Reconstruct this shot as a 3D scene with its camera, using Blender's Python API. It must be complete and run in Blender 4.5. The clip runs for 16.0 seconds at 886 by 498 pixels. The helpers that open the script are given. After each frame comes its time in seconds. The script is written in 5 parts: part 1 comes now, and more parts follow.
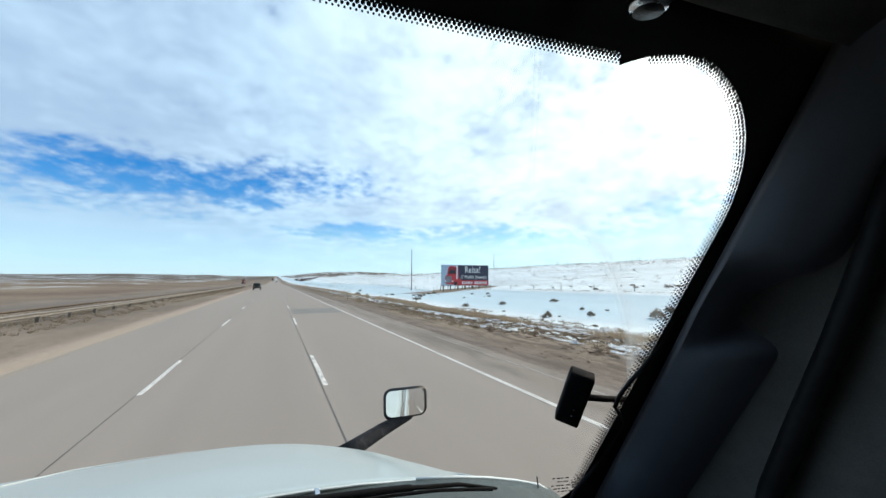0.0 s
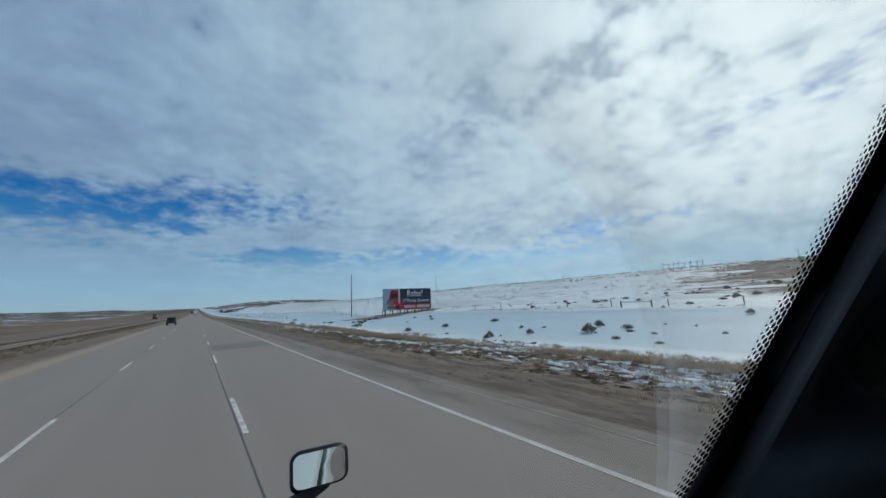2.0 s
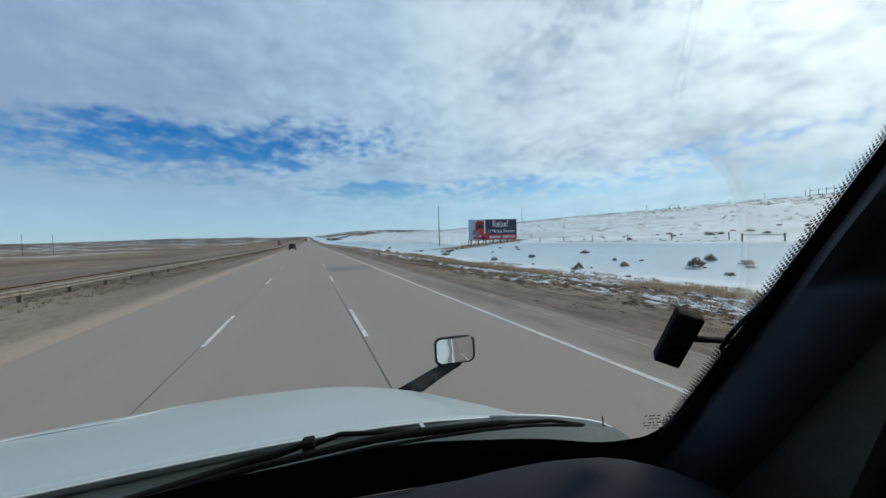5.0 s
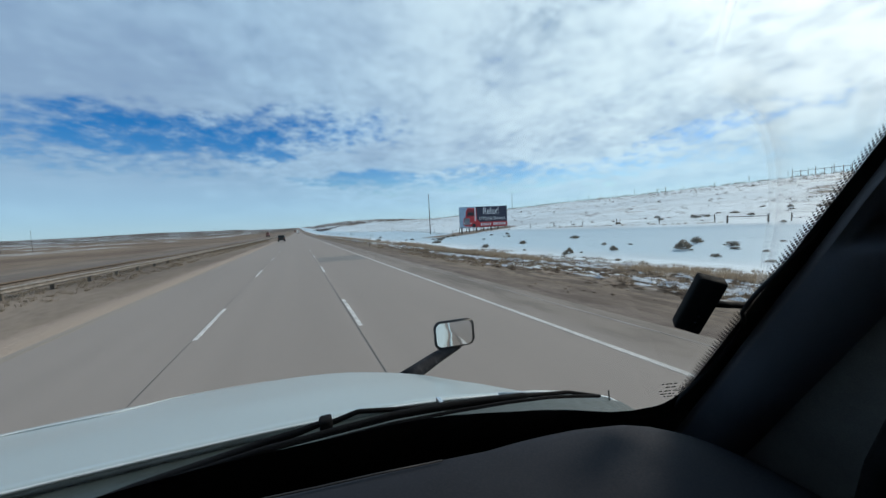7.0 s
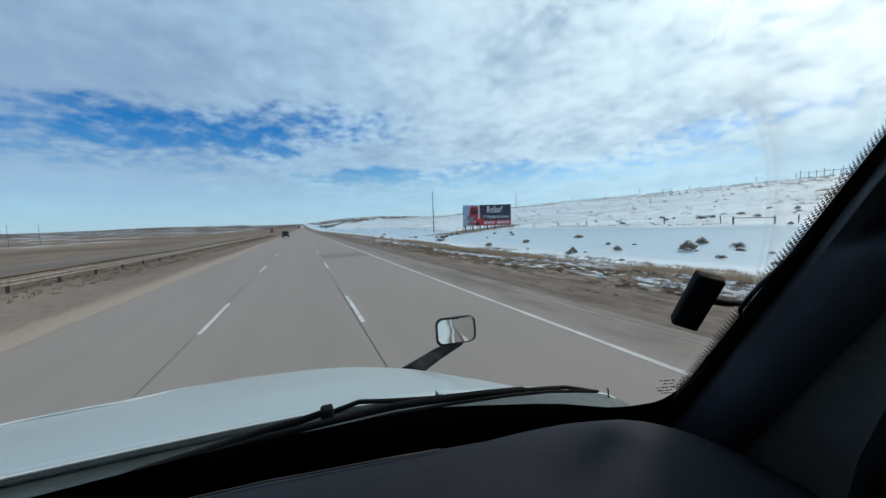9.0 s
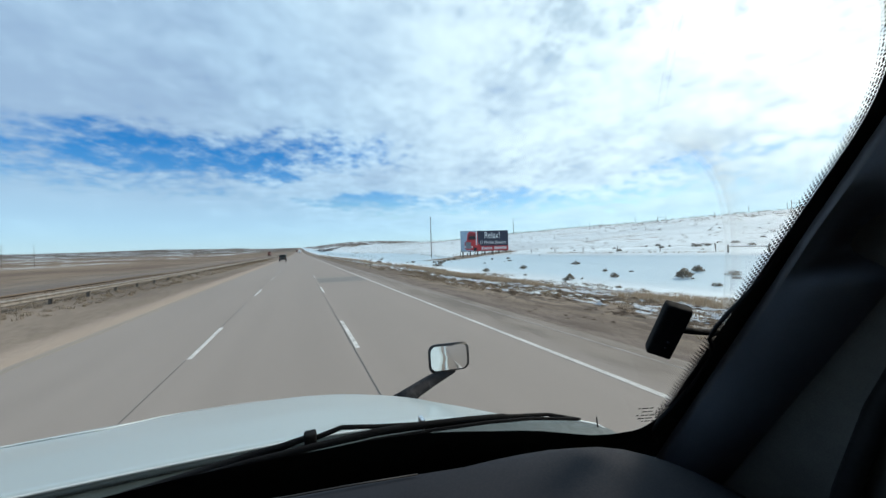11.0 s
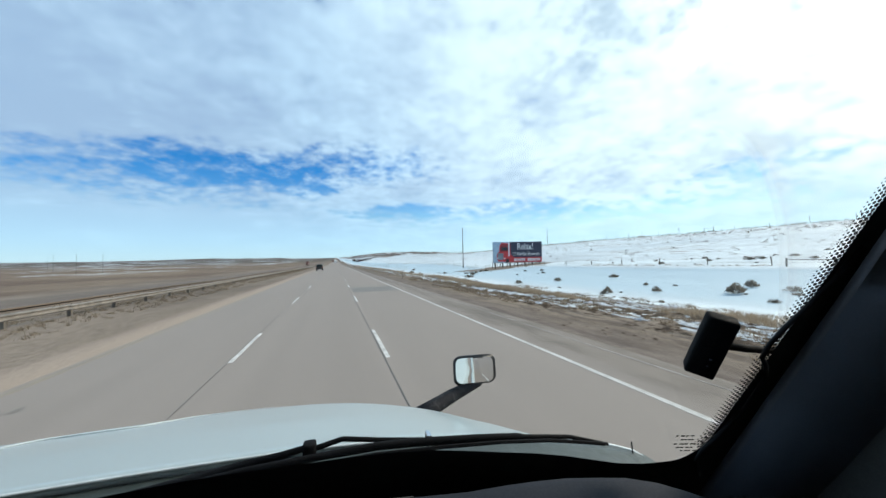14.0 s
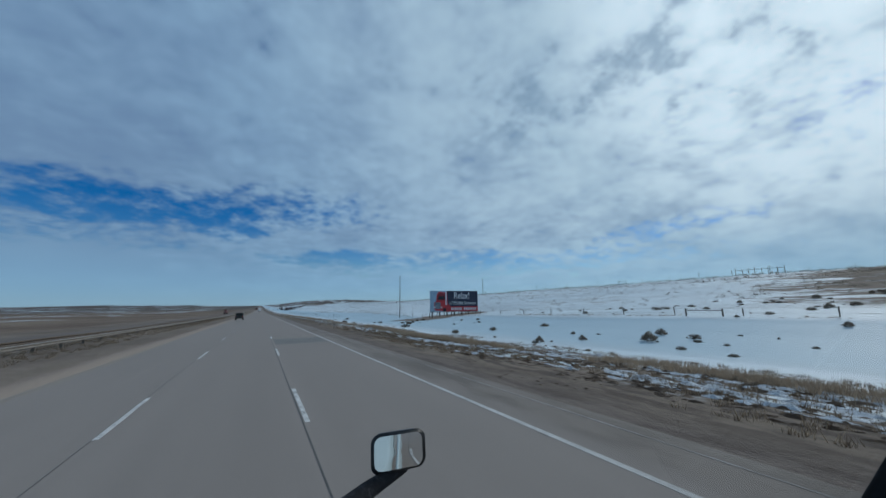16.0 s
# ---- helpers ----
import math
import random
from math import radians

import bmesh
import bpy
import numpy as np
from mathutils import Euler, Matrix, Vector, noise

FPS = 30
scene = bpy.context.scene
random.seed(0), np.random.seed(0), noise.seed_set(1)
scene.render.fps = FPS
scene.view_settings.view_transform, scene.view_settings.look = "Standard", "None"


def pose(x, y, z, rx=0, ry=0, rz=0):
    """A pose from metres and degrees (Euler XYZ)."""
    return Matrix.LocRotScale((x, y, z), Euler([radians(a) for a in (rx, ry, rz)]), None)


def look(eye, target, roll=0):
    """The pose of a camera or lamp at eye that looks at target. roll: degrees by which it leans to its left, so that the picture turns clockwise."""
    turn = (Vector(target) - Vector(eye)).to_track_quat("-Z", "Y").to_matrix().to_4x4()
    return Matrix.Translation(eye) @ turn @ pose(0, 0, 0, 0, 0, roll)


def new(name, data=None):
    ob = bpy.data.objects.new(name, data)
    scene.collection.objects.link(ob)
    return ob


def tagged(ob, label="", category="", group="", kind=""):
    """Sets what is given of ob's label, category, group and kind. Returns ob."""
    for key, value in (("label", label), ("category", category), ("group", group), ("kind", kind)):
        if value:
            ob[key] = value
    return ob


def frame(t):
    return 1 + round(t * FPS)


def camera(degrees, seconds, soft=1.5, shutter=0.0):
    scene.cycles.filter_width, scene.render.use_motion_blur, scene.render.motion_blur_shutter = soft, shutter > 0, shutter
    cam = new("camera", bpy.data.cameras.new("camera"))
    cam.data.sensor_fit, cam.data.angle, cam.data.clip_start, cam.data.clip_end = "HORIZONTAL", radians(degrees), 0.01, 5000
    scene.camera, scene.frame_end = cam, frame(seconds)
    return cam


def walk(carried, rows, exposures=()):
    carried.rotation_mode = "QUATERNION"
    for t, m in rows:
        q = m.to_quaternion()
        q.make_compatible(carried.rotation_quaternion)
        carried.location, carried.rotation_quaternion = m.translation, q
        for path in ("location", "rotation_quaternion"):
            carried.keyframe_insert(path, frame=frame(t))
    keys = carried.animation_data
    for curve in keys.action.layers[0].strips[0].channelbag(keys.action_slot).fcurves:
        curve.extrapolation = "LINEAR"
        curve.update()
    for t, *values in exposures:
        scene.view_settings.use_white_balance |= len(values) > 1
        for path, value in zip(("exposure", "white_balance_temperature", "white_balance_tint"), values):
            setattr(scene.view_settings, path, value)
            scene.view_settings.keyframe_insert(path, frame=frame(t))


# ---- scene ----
cam = camera(104.1, 16.0)

PATH = [
    (0, pose(0.104, -0.068, 2.320, 95.39, -0.09, -25.75)),
    (0.5, pose(0.190, 0.042, 2.306, 96.70, -1.01, -29.54)),
    (1, pose(0.243, 0.144, 2.320, 97.85, -0.60, -33.65)),
    (1.5, pose(0.297, 0.152, 2.334, 98.45, 1.21, -36.05)),
    (2, pose(0.284, 0.131, 2.331, 99.01, 2.40, -35.15)),
    (2.5, pose(0.183, 0.124, 2.271, 98.58, 3.45, -30.80)),
    (3, pose(0.133, 0.124, 2.223, 98.19, 3.29, -26.07)),
    (3.5, pose(0.119, 0.123, 2.207, 97.11, 2.62, -22.76)),
    (4, pose(0.088, 0.095, 2.252, 94.56, 1.81, -21.00)),
    (4.5, pose(0.040, 0.027, 2.309, 91.19, 1.22, -20.65)),
    (5, pose(0.026, -0.020, 2.307, 88.09, 1.74, -21.22)),
    (7.5, pose(-0.002, 0.011, 2.282, 85.79, 2.90, -22.79)),
    (8, pose(0.004, 0.005, 2.287, 85.34, 2.57, -22.81)),
    (8.5, pose(0.009, 0.007, 2.281, 85.08, 2.44, -22.65)),
    (9, pose(-0.000, -0.000, 2.280, 85.76, 2.27, -22.18)),
    (9.5, pose(0.004, -0.001, 2.275, 87.97, 1.99, -22.03)),
    (10, pose(0.005, -0.021, 2.288, 90.21, 1.74, -22.56)),
    (12.5, pose(0.014, -0.034, 2.283, 89.10, 1.54, -22.23)),
    (13, pose(0.002, -0.031, 2.290, 89.11, 1.53, -20.87)),
    (13.5, pose(0.007, -0.025, 2.272, 90.16, 0.87, -18.86)),
    (14, pose(0.049, -0.012, 2.273, 91.87, 1.21, -17.27)),
    (14.5, pose(0.051, -0.005, 2.257, 94.54, 1.11, -17.71)),
    (15, pose(0.115, 0.086, 2.225, 97.73, 1.43, -20.05)),
    (15.5, pose(0.156, 0.213, 2.247, 99.71, 0.64, -24.38)),
    (16, pose(0.191, 0.231, 2.273, 99.70, 0.88, -27.59)),
]
EXPOSURES = [(0.0, 0.70, 7050, 12), (0.5, 0.62, 6950, 12), (1.0, 0.08, 6700, 10), (1.5, -0.33, 6400, 10), (2.0, -0.38, 6350, 10), (3.5, -0.35, 6500, 10), (5.0, 0.0, 6600, 11), (9.0, 0.1, 6500, 10), (10.0, 0.22, 6600, 10),
             (12.5, 0.66, 6900, 10), (13.5, 0.68, 6850, 10), (14.0, 0.55, 6800, 10), (14.5, 0.35, 6650, 10), (15.0, 0.05, 6500, 10), (15.5, -0.3, 6150, 10), (16.0, -0.62, 5850, 9)]
EYE = 2.28          # height of the eye over the road
MID = -0.55         # centre line of the truck
walk(cam, PATH, EXPOSURES)

# ---- world and sun ----
SUN_AZ, SUN_EL = 84.0, 34.0      # degrees right of the road's direction, and up


def node(nt, kind, **values):
    n = nt.nodes.new(kind)
    for key, value in values.items():
        if key in n.inputs:
            n.inputs[key].default_value = value
    return n


def put(nt, target, value):
    if isinstance(value, bpy.types.NodeSocket):
        nt.links.new(value, target)
    else:
        target.default_value = value


def calc(nt, op, a, b=0.0, c=0.0, clamp=False):
    n = nt.nodes.new("ShaderNodeMath")
    n.operation, n.use_clamp = op, clamp
    for i, v in enumerate((a, b, c)):
        put(nt, n.inputs[i], v)
    return n.outputs[0]


def ramp(nt, value, lo, hi, a=0.0, b=1.0):
    n = nt.nodes.new("ShaderNodeMapRange")
    n.interpolation_type = "SMOOTHSTEP"
    for key, v in (("Value", value), ("From Min", lo), ("From Max", hi), ("To Min", a), ("To Max", b)):
        put(nt, n.inputs[key], v)
    return n.outputs[0]


def blend(nt, fac, a, b):
    n = nt.nodes.new("ShaderNodeMix")
    n.data_type = "RGBA"
    put(nt, n.inputs[0], fac)
    for sock, v in ((n.inputs[6], a), (n.inputs[7], b)):
        put(nt, sock, (*v, 1) if isinstance(v, tuple) and len(v) == 3 else v)
    return n.outputs[2]


def grain(nt, vec, scale, detail=4.0, rough=0.55, stretch=None):
    if stretch:
        m = nt.nodes.new("ShaderNodeMapping")
        nt.links.new(vec, m.inputs[0])
        m.inputs["Scale"].default_value = stretch
        vec = m.outputs[0]
    n = nt.nodes.new("ShaderNodeTexNoise")
    nt.links.new(vec, n.inputs["Vector"])
    n.inputs["Scale"].default_value, n.inputs["Detail"].default_value, n.inputs["Roughness"].default_value = scale, detail, rough
    return n.outputs[0]


world = bpy.data.worlds.new("sky")
scene.world = world
world.use_nodes = True
wt = world.node_tree
wt.nodes.clear()
w_out = wt.nodes.new("ShaderNodeOutputWorld")
w_dir = wt.nodes.new("ShaderNodeTexCoord").outputs["Generated"]
w_sep = wt.nodes.new("ShaderNodeSeparateXYZ")
wt.links.new(w_dir, w_sep.inputs[0])
wx, wy, wz = w_sep.outputs
elev = calc(wt, "MULTIPLY", calc(wt, "ARCSINE", wz), 57.296)
azim = calc(wt, "MULTIPLY", calc(wt, "ARCTAN2", wx, wy), 57.296)
# clouds lie on a flat sheet overhead, so their cells shrink towards the horizon
w_flat = calc(wt, "ADD", calc(wt, "MAXIMUM", wz, 0.0), 0.28)
w_com = wt.nodes.new("ShaderNodeCombineXYZ")
put(wt, w_com.inputs[0], calc(wt, "DIVIDE", wx, w_flat))
put(wt, w_com.inputs[1], calc(wt, "DIVIDE", wy, w_flat))
sheet = w_com.outputs[0]
puff = grain(wt, sheet, 3.2, 4.0, 0.55)
ripple = grain(wt, sheet, 9.5, 4.0, 0.6)
crumb = grain(wt, sheet, 21.0, 3.0, 0.55)
broad = grain(wt, sheet, 0.9, 3.0, 0.5)
warp_a, warp_e = grain(wt, sheet, 4.0, 2.0, 0.5), grain(wt, sheet, 3.4, 2.0, 0.5)
w_azim = calc(wt, "ADD", azim, calc(wt, "MULTIPLY", calc(wt, "SUBTRACT", warp_a, 0.5), 16.0))
w_elev = calc(wt, "ADD", elev, calc(wt, "MULTIPLY", calc(wt, "SUBTRACT", warp_e, 0.5), 3.6))


def gap(az, el, wa, we, tilt=0.0, power=2.0):
    """An opening between the clouds: 1 in its middle, 0 at its rim, below 0 outside."""
    da = calc(wt, "SUBTRACT", w_azim, az)
    de = calc(wt, "SUBTRACT", calc(wt, "SUBTRACT", w_elev, el), calc(wt, "MULTIPLY", da, tilt))
    q = calc(wt, "ADD", calc(wt, "POWER", calc(wt, "ABSOLUTE", calc(wt, "DIVIDE", da, wa)), power), calc(wt, "POWER", calc(wt, "ABSOLUTE", calc(wt, "DIVIDE", de, we)), 2.0))
    return calc(wt, "SUBTRACT", 1.0, q)


def either(a, b, less=0.0):
    return calc(wt, "MAXIMUM", a, calc(wt, "SUBTRACT", b, less) if less else b)


openings = calc(wt, "MULTIPLY", gap(-14, 13.0, 17, 3.4, 0.02, 4.0), 1.2)
openings = either(openings, gap(5, 15.2, 14, 3.6, 0.02), 0.42)
openings = either(openings, gap(-26, 11.4, 24, 3.8, -0.05), 0.42)
openings = either(openings, calc(wt, "MULTIPLY", gap(12, 7.8, 13, 1.3), 1.3))
openings = either(openings, gap(34, 7.0, 34, 2.6), 0.30)
openings = either(openings, gap(58, 9.8, 17, 2.4, 0.20), 0.66)
openings = either(openings, gap(84, 22.0, 14, 5.0, 0.25), 0.90)
openings = calc(wt, "MAXIMUM", openings, -0.8)
thin = calc(wt, "ADD", calc(wt, "MULTIPLY", calc(wt, "SUBTRACT", 0.5, ripple), 3.4), calc(wt, "MULTIPLY", calc(wt, "SUBTRACT", 0.5, crumb), 1.3))
thin = calc(wt, "ADD", calc(wt, "ADD", openings, thin), calc(wt, "MULTIPLY", calc(wt, "SUBTRACT", 0.5, puff), 0.9))
clear = ramp(wt, thin, -0.40, 1.55)
low = ramp(wt, elev, 0.0, 6.0, 0.35, 0.0)
clear = calc(wt, "MAXIMUM", clear, calc(wt, "MULTIPLY", low, 0.5))
sun_dir = Vector((math.sin(radians(SUN_AZ)) * math.cos(radians(SUN_EL)), math.cos(radians(SUN_AZ)) * math.cos(radians(SUN_EL)), math.sin(radians(SUN_EL))))
w_dot = wt.nodes.new("ShaderNodeVectorMath")
w_dot.operation = "DOT_PRODUCT"
wt.links.new(w_dir, w_dot.inputs[0])
w_dot.inputs[1].default_value = sun_dir
near_sun = calc(wt, "MULTIPLY", ramp(wt, w_dot.outputs["Value"], 0.22, 1.0), 0.92)
shade = calc(wt, "ADD", calc(wt, "MULTIPLY", puff, 0.48), calc(wt, "ADD", calc(wt, "MULTIPLY", calc(wt, "ADD", calc(wt, "MULTIPLY", ripple, 0.72), calc(wt, "MULTIPLY", crumb, 0.28)), 0.46), calc(wt, "MULTIPLY", broad, 0.22)))
shade = calc(wt, "SUBTRACT", shade, ramp(wt, w_dot.outputs["Value"], 0.40, -0.20, 0.0, 0.17))
shade = ramp(wt, shade, 0.38, 0.78)
cloud_col = blend(wt, shade, (0.278, 0.412, 0.605), (0.460, 0.662, 0.855))
cloud_col = blend(wt, calc(wt, "MULTIPLY", near_sun, ramp(wt, shade, -0.1, 1.0, 0.35, 1.0)), cloud_col, (0.84, 1.00, 1.07))
cloud_col = blend(wt, calc(wt, "MULTIPLY", ramp(wt, w_dot.outputs["Value"], 0.84, 1.0), ramp(wt, shade, 0.0, 0.8, 0.35, 1.0)), cloud_col, (1.30, 1.42, 1.45))
cloud_col = blend(wt, ramp(wt, elev, 13.0, 1.0, 0.0, 0.64), cloud_col, (0.415, 0.698, 0.908))
torn = calc(wt, "MULTIPLY", ramp(wt, gap(56, 33.0, 46, 11.0), 0.0, 0.8), ramp(wt, calc(wt, "ADD", calc(wt, "MULTIPLY", puff, 0.6), calc(wt, "MULTIPLY", ripple, 0.4)), 0.50, 0.40))
cloud_col = blend(wt, calc(wt, "MULTIPLY", torn, 0.52), cloud_col, (0.36, 0.50, 0.64))
sky_tex = wt.nodes.new("ShaderNodeTexSky")
sky_tex.sky_type, sky_tex.sun_disc = "NISHITA", False
sky_tex.dust_density, sky_tex.ozone_density = 0.2, 2.0
sky_tex.sun_elevation, sky_tex.sun_rotation = radians(SUN_EL), radians(SUN_AZ)
bg_sky = node(wt, "ShaderNodeBackground", Strength=0.115)
hue = wt.nodes.new("ShaderNodeHueSaturation")
hue.inputs["Saturation"].default_value = 1.6
hue.inputs["Hue"].default_value = 0.512
wt.links.new(sky_tex.outputs[0], hue.inputs["Color"])
wt.links.new(hue.outputs[0], bg_sky.inputs[0])
bg_cloud = node(wt, "ShaderNodeBackground", Strength=1.0)
wt.links.new(cloud_col, bg_cloud.inputs[0])
w_mix = wt.nodes.new("ShaderNodeMixShader")
wt.links.new(clear, w_mix.inputs[0])
wt.links.new(bg_cloud.outputs[0], w_mix.inputs[1])
wt.links.new(bg_sky.outputs[0], w_mix.inputs[2])
wt.links.new(w_mix.outputs[0], w_out.inputs[0])

sun_data = bpy.data.lights.new("sun", "SUN")
sun_data.energy, sun_data.angle, sun_data.color = 2.1, radians(10), (1.0, 0.90, 0.78)
sun = new("sun", sun_data)
sun.matrix_world = look(sun_dir * 50, (0, 0, 0))


# ---- materials ----
def surface(name, dark, light, rough=0.6, scale=8.0, bump=0.15, metal=0.0, fine=60.0, stretch=None, spread=(0.35, 0.65), coat=0.0, random_tone=0.0, bump_dist=0.01, spec=0.5):
    """A surface of two tones, mixed by a broad and a fine grain, with relief."""
    m = bpy.data.materials.new(name)
    m.use_nodes = True
    nt = m.node_tree
    b = nt.nodes["Principled BSDF"]
    vec = nt.nodes.new("ShaderNodeNewGeometry").outputs["Position"]
    g1 = grain(nt, vec, scale, 5.0, 0.6, stretch)
    g2 = grain(nt, vec, fine, 3.0, 0.6, stretch)
    f = ramp(nt, calc(nt, "ADD", calc(nt, "MULTIPLY", g1, 0.65), calc(nt, "MULTIPLY", g2, 0.35)), *spread)
    if random_tone:
        info = nt.nodes.new("ShaderNodeObjectInfo")
        f = calc(nt, "ADD", f, calc(nt, "MULTIPLY", calc(nt, "SUBTRACT", info.outputs["Random"], 0.5), random_tone), clamp=True)
    nt.links.new(blend(nt, f, dark, light), b.inputs["Base Color"])
    put(nt, b.inputs["Roughness"], ramp(nt, g2, 0.2, 0.8, max(rough - 0.12, 0.02), min(rough + 0.12, 1.0)))
    b.inputs["Metallic"].default_value = metal
    b.inputs["Coat Weight"].default_value = coat
    b.inputs["Coat Roughness"].default_value = 0.14
    b.inputs["Specular IOR Level"].default_value = spec
    if bump:
        bp = nt.nodes.new("ShaderNodeBump")
        bp.inputs["Strength"].default_value, bp.inputs["Distance"].default_value = bump, bump_dist
        nt.links.new(g2, bp.inputs["Height"])
        nt.links.new(bp.outputs[0], b.inputs["Normal"])
    return m


def leafy(name, dark, light):
    """Foliage and straw, told apart blade by blade."""
    m = bpy.data.materials.new(name)
    m.use_nodes = True
    nt = m.node_tree
    nt.nodes.clear()
    out = nt.nodes.new("ShaderNodeOutputMaterial")
    isl = nt.nodes.new("ShaderNodeNewGeometry").outputs["Random Per Island"]
    col = blend(nt, isl, dark, light)
    face, back = nt.nodes.new("ShaderNodeBsdfDiffuse"), nt.nodes.new("ShaderNodeBsdfTranslucent")
    mix = nt.nodes.new("ShaderNodeMixShader")
    mix.inputs[0].default_value = 0.45
    nt.links.new(col, face.inputs[0])
    nt.links.new(col, back.inputs[0])
    nt.links.new(face.outputs[0], mix.inputs[1])
    nt.links.new(back.outputs[0], mix.inputs[2])
    nt.links.new(mix.outputs[0], out.inputs[0])
    return m


def ground_surface():
    """Brown winter steppe with lying snow, gravel beside the pavement."""
    m = bpy.data.materials.new("steppe_with_snow")
    m.use_nodes = True
    nt = m.node_tree
    b = nt.nodes["Principled BSDF"]
    pos = nt.nodes.new("ShaderNodeNewGeometry").outputs["Position"]
    s = nt.nodes.new("ShaderNodeSeparateXYZ")
    nt.links.new(pos, s.inputs[0])
    x, y = s.outputs[0], s.outputs[1]
    big = grain(nt, pos, 0.012, 5.0, 0.6)
    mid = grain(nt, pos, 0.09, 6.0, 0.62, (1.0, 0.45, 1.0))
    streak = grain(nt, pos, 0.55, 6.0, 0.62, (1.0, 0.28, 1.0))
    fine = grain(nt, pos, 5.0, 5.0, 0.65, (1.0, 0.5, 1.0))
    grit = grain(nt, pos, 40.0, 3.0, 0.7)
    # dry earth and grass
    soil = blend(nt, ramp(nt, mid, 0.35, 0.65), (0.150, 0.112, 0.086), (0.265, 0.206, 0.160))
    soil = blend(nt, calc(nt, "MULTIPLY", ramp(nt, fine, 0.42, 0.7), 0.6), soil, (0.085, 0.064, 0.046))
    soil = blend(nt, calc(nt, "MULTIPLY", ramp(nt, streak, 0.5, 0.75), 0.35), soil, (0.21, 0.165, 0.115))
    field = ramp(nt, calc(nt, "ADD", x, calc(nt, "MULTIPLY", mid, 14.0)), -36.0, -28.0, 0.75, 0.0)
    soil = blend(nt, field, soil, blend(nt, ramp(nt, big, 0.40, 0.60), (0.128, 0.080, 0.053), (0.242, 0.178, 0.124)))
    furrow = grain(nt, pos, 0.5, 5.0, 0.65, (0.35, 1.0, 1.0))
    soil = blend(nt, calc(nt, "MULTIPLY", field, ramp(nt, furrow, 0.48, 0.66, 0.0, 0.7)), soil, (0.075, 0.052, 0.036))
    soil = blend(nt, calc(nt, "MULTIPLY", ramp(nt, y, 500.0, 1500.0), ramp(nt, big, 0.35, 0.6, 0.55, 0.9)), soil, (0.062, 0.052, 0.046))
    # gravel strips beside the pavement
    right_gravel = calc(nt, "MULTIPLY", ramp(nt, x, 6.0, 6.6), ramp(nt, calc(nt, "ADD", x, calc(nt, "MULTIPLY", streak, 3.0)), 8.6, 10.6, 1.0, 0.0))
    left_gravel = calc(nt, "MULTIPLY", ramp(nt, x, -5.95, -5.8, 1.0, 0.0), ramp(nt, calc(nt, "SUBTRACT", x, calc(nt, "MULTIPLY", streak, 1.0)), -8.1, -6.9))
    gravel = blend(nt, ramp(nt, grit, 0.35, 0.68), (0.118, 0.091, 0.076), (0.232, 0.182, 0.151))
    tan = blend(nt, ramp(nt, grit, 0.35, 0.68), (0.275, 0.215, 0.172), (0.36, 0.286, 0.23))
    gravel = blend(nt, calc(nt, "MULTIPLY", ramp(nt, grain(nt, pos, 1.1, 6.0, 0.65, (1.0, 0.4, 1.0)), 0.44, 0.60), 0.85), gravel, (0.098, 0.074, 0.060))
    lumps = grain(nt, pos, 1.7, 6.0, 0.68, (1.0, 0.38, 1.0))
    churned = calc(nt, "MULTIPLY", ramp(nt, x, 7.4, 9.2), ramp(nt, x, 15.0, 17.5, 1.0, 0.0))
    soil = blend(nt, right_gravel, soil, gravel)
    soil = blend(nt, calc(nt, "MULTIPLY", churned, ramp(nt, lumps, 0.47, 0.58, 0.0, 0.85)), soil, (0.078, 0.057, 0.045))
    soil = blend(nt, left_gravel, soil, tan)
    # snow: closed in the hollow and on the bank, broken on the verge and on the brown hill
    edge = calc(nt, "ADD", x, calc(nt, "MULTIPLY", calc(nt, "SUBTRACT", streak, 0.5), 5.0))
    closed = ramp(nt, edge, 16.0, 17.6)
    flake = grain(nt, pos, 1.4, 5.0, 0.62, (1.0, 0.4, 1.0))
    # a strip of old snow left along the plough's furrow
    furrow_snow = ramp(nt, calc(nt, "ABSOLUTE", calc(nt, "SUBTRACT", calc(nt, "ADD", x, calc(nt, "MULTIPLY", streak, 2.4)), 14.4)), 0.2, 1.1, 0.10, 0.0)
    verge = calc(nt, "MULTIPLY", ramp(nt, calc(nt, "ADD", calc(nt, "MULTIPLY", flake, 0.65), calc(nt, "ADD", calc(nt, "MULTIPLY", streak, 0.35), furrow_snow)), 0.555, 0.59), ramp(nt, x, 10.0, 12.5))
    snow = calc(nt, "MAXIMUM", closed, calc(nt, "MULTIPLY", verge, 0.9))
    # brown slopes, where the wind has swept the snow away
    d1 = calc(nt, "POWER", calc(nt, "DIVIDE", calc(nt, "SUBTRACT", x, 120.0), 75.0), 2.0)
    d2 = calc(nt, "POWER", calc(nt, "DIVIDE", calc(nt, "SUBTRACT", y, -4.0), 36.0), 2.0)
    swept = ramp(nt, calc(nt, "ADD", d1, d2), 0.4, 1.6, 0.17, 0.0)
    e1 = calc(nt, "POWER", calc(nt, "DIVIDE", calc(nt, "SUBTRACT", x, 40.0), 15.0), 2.0)
    e2 = calc(nt, "POWER", calc(nt, "DIVIDE", calc(nt, "SUBTRACT", y, 80.0), 9.0), 2.0)
    swept = calc(nt, "ADD", swept, ramp(nt, calc(nt, "ADD", e1, e2), 0.5, 1.4, 0.32, 0.0))
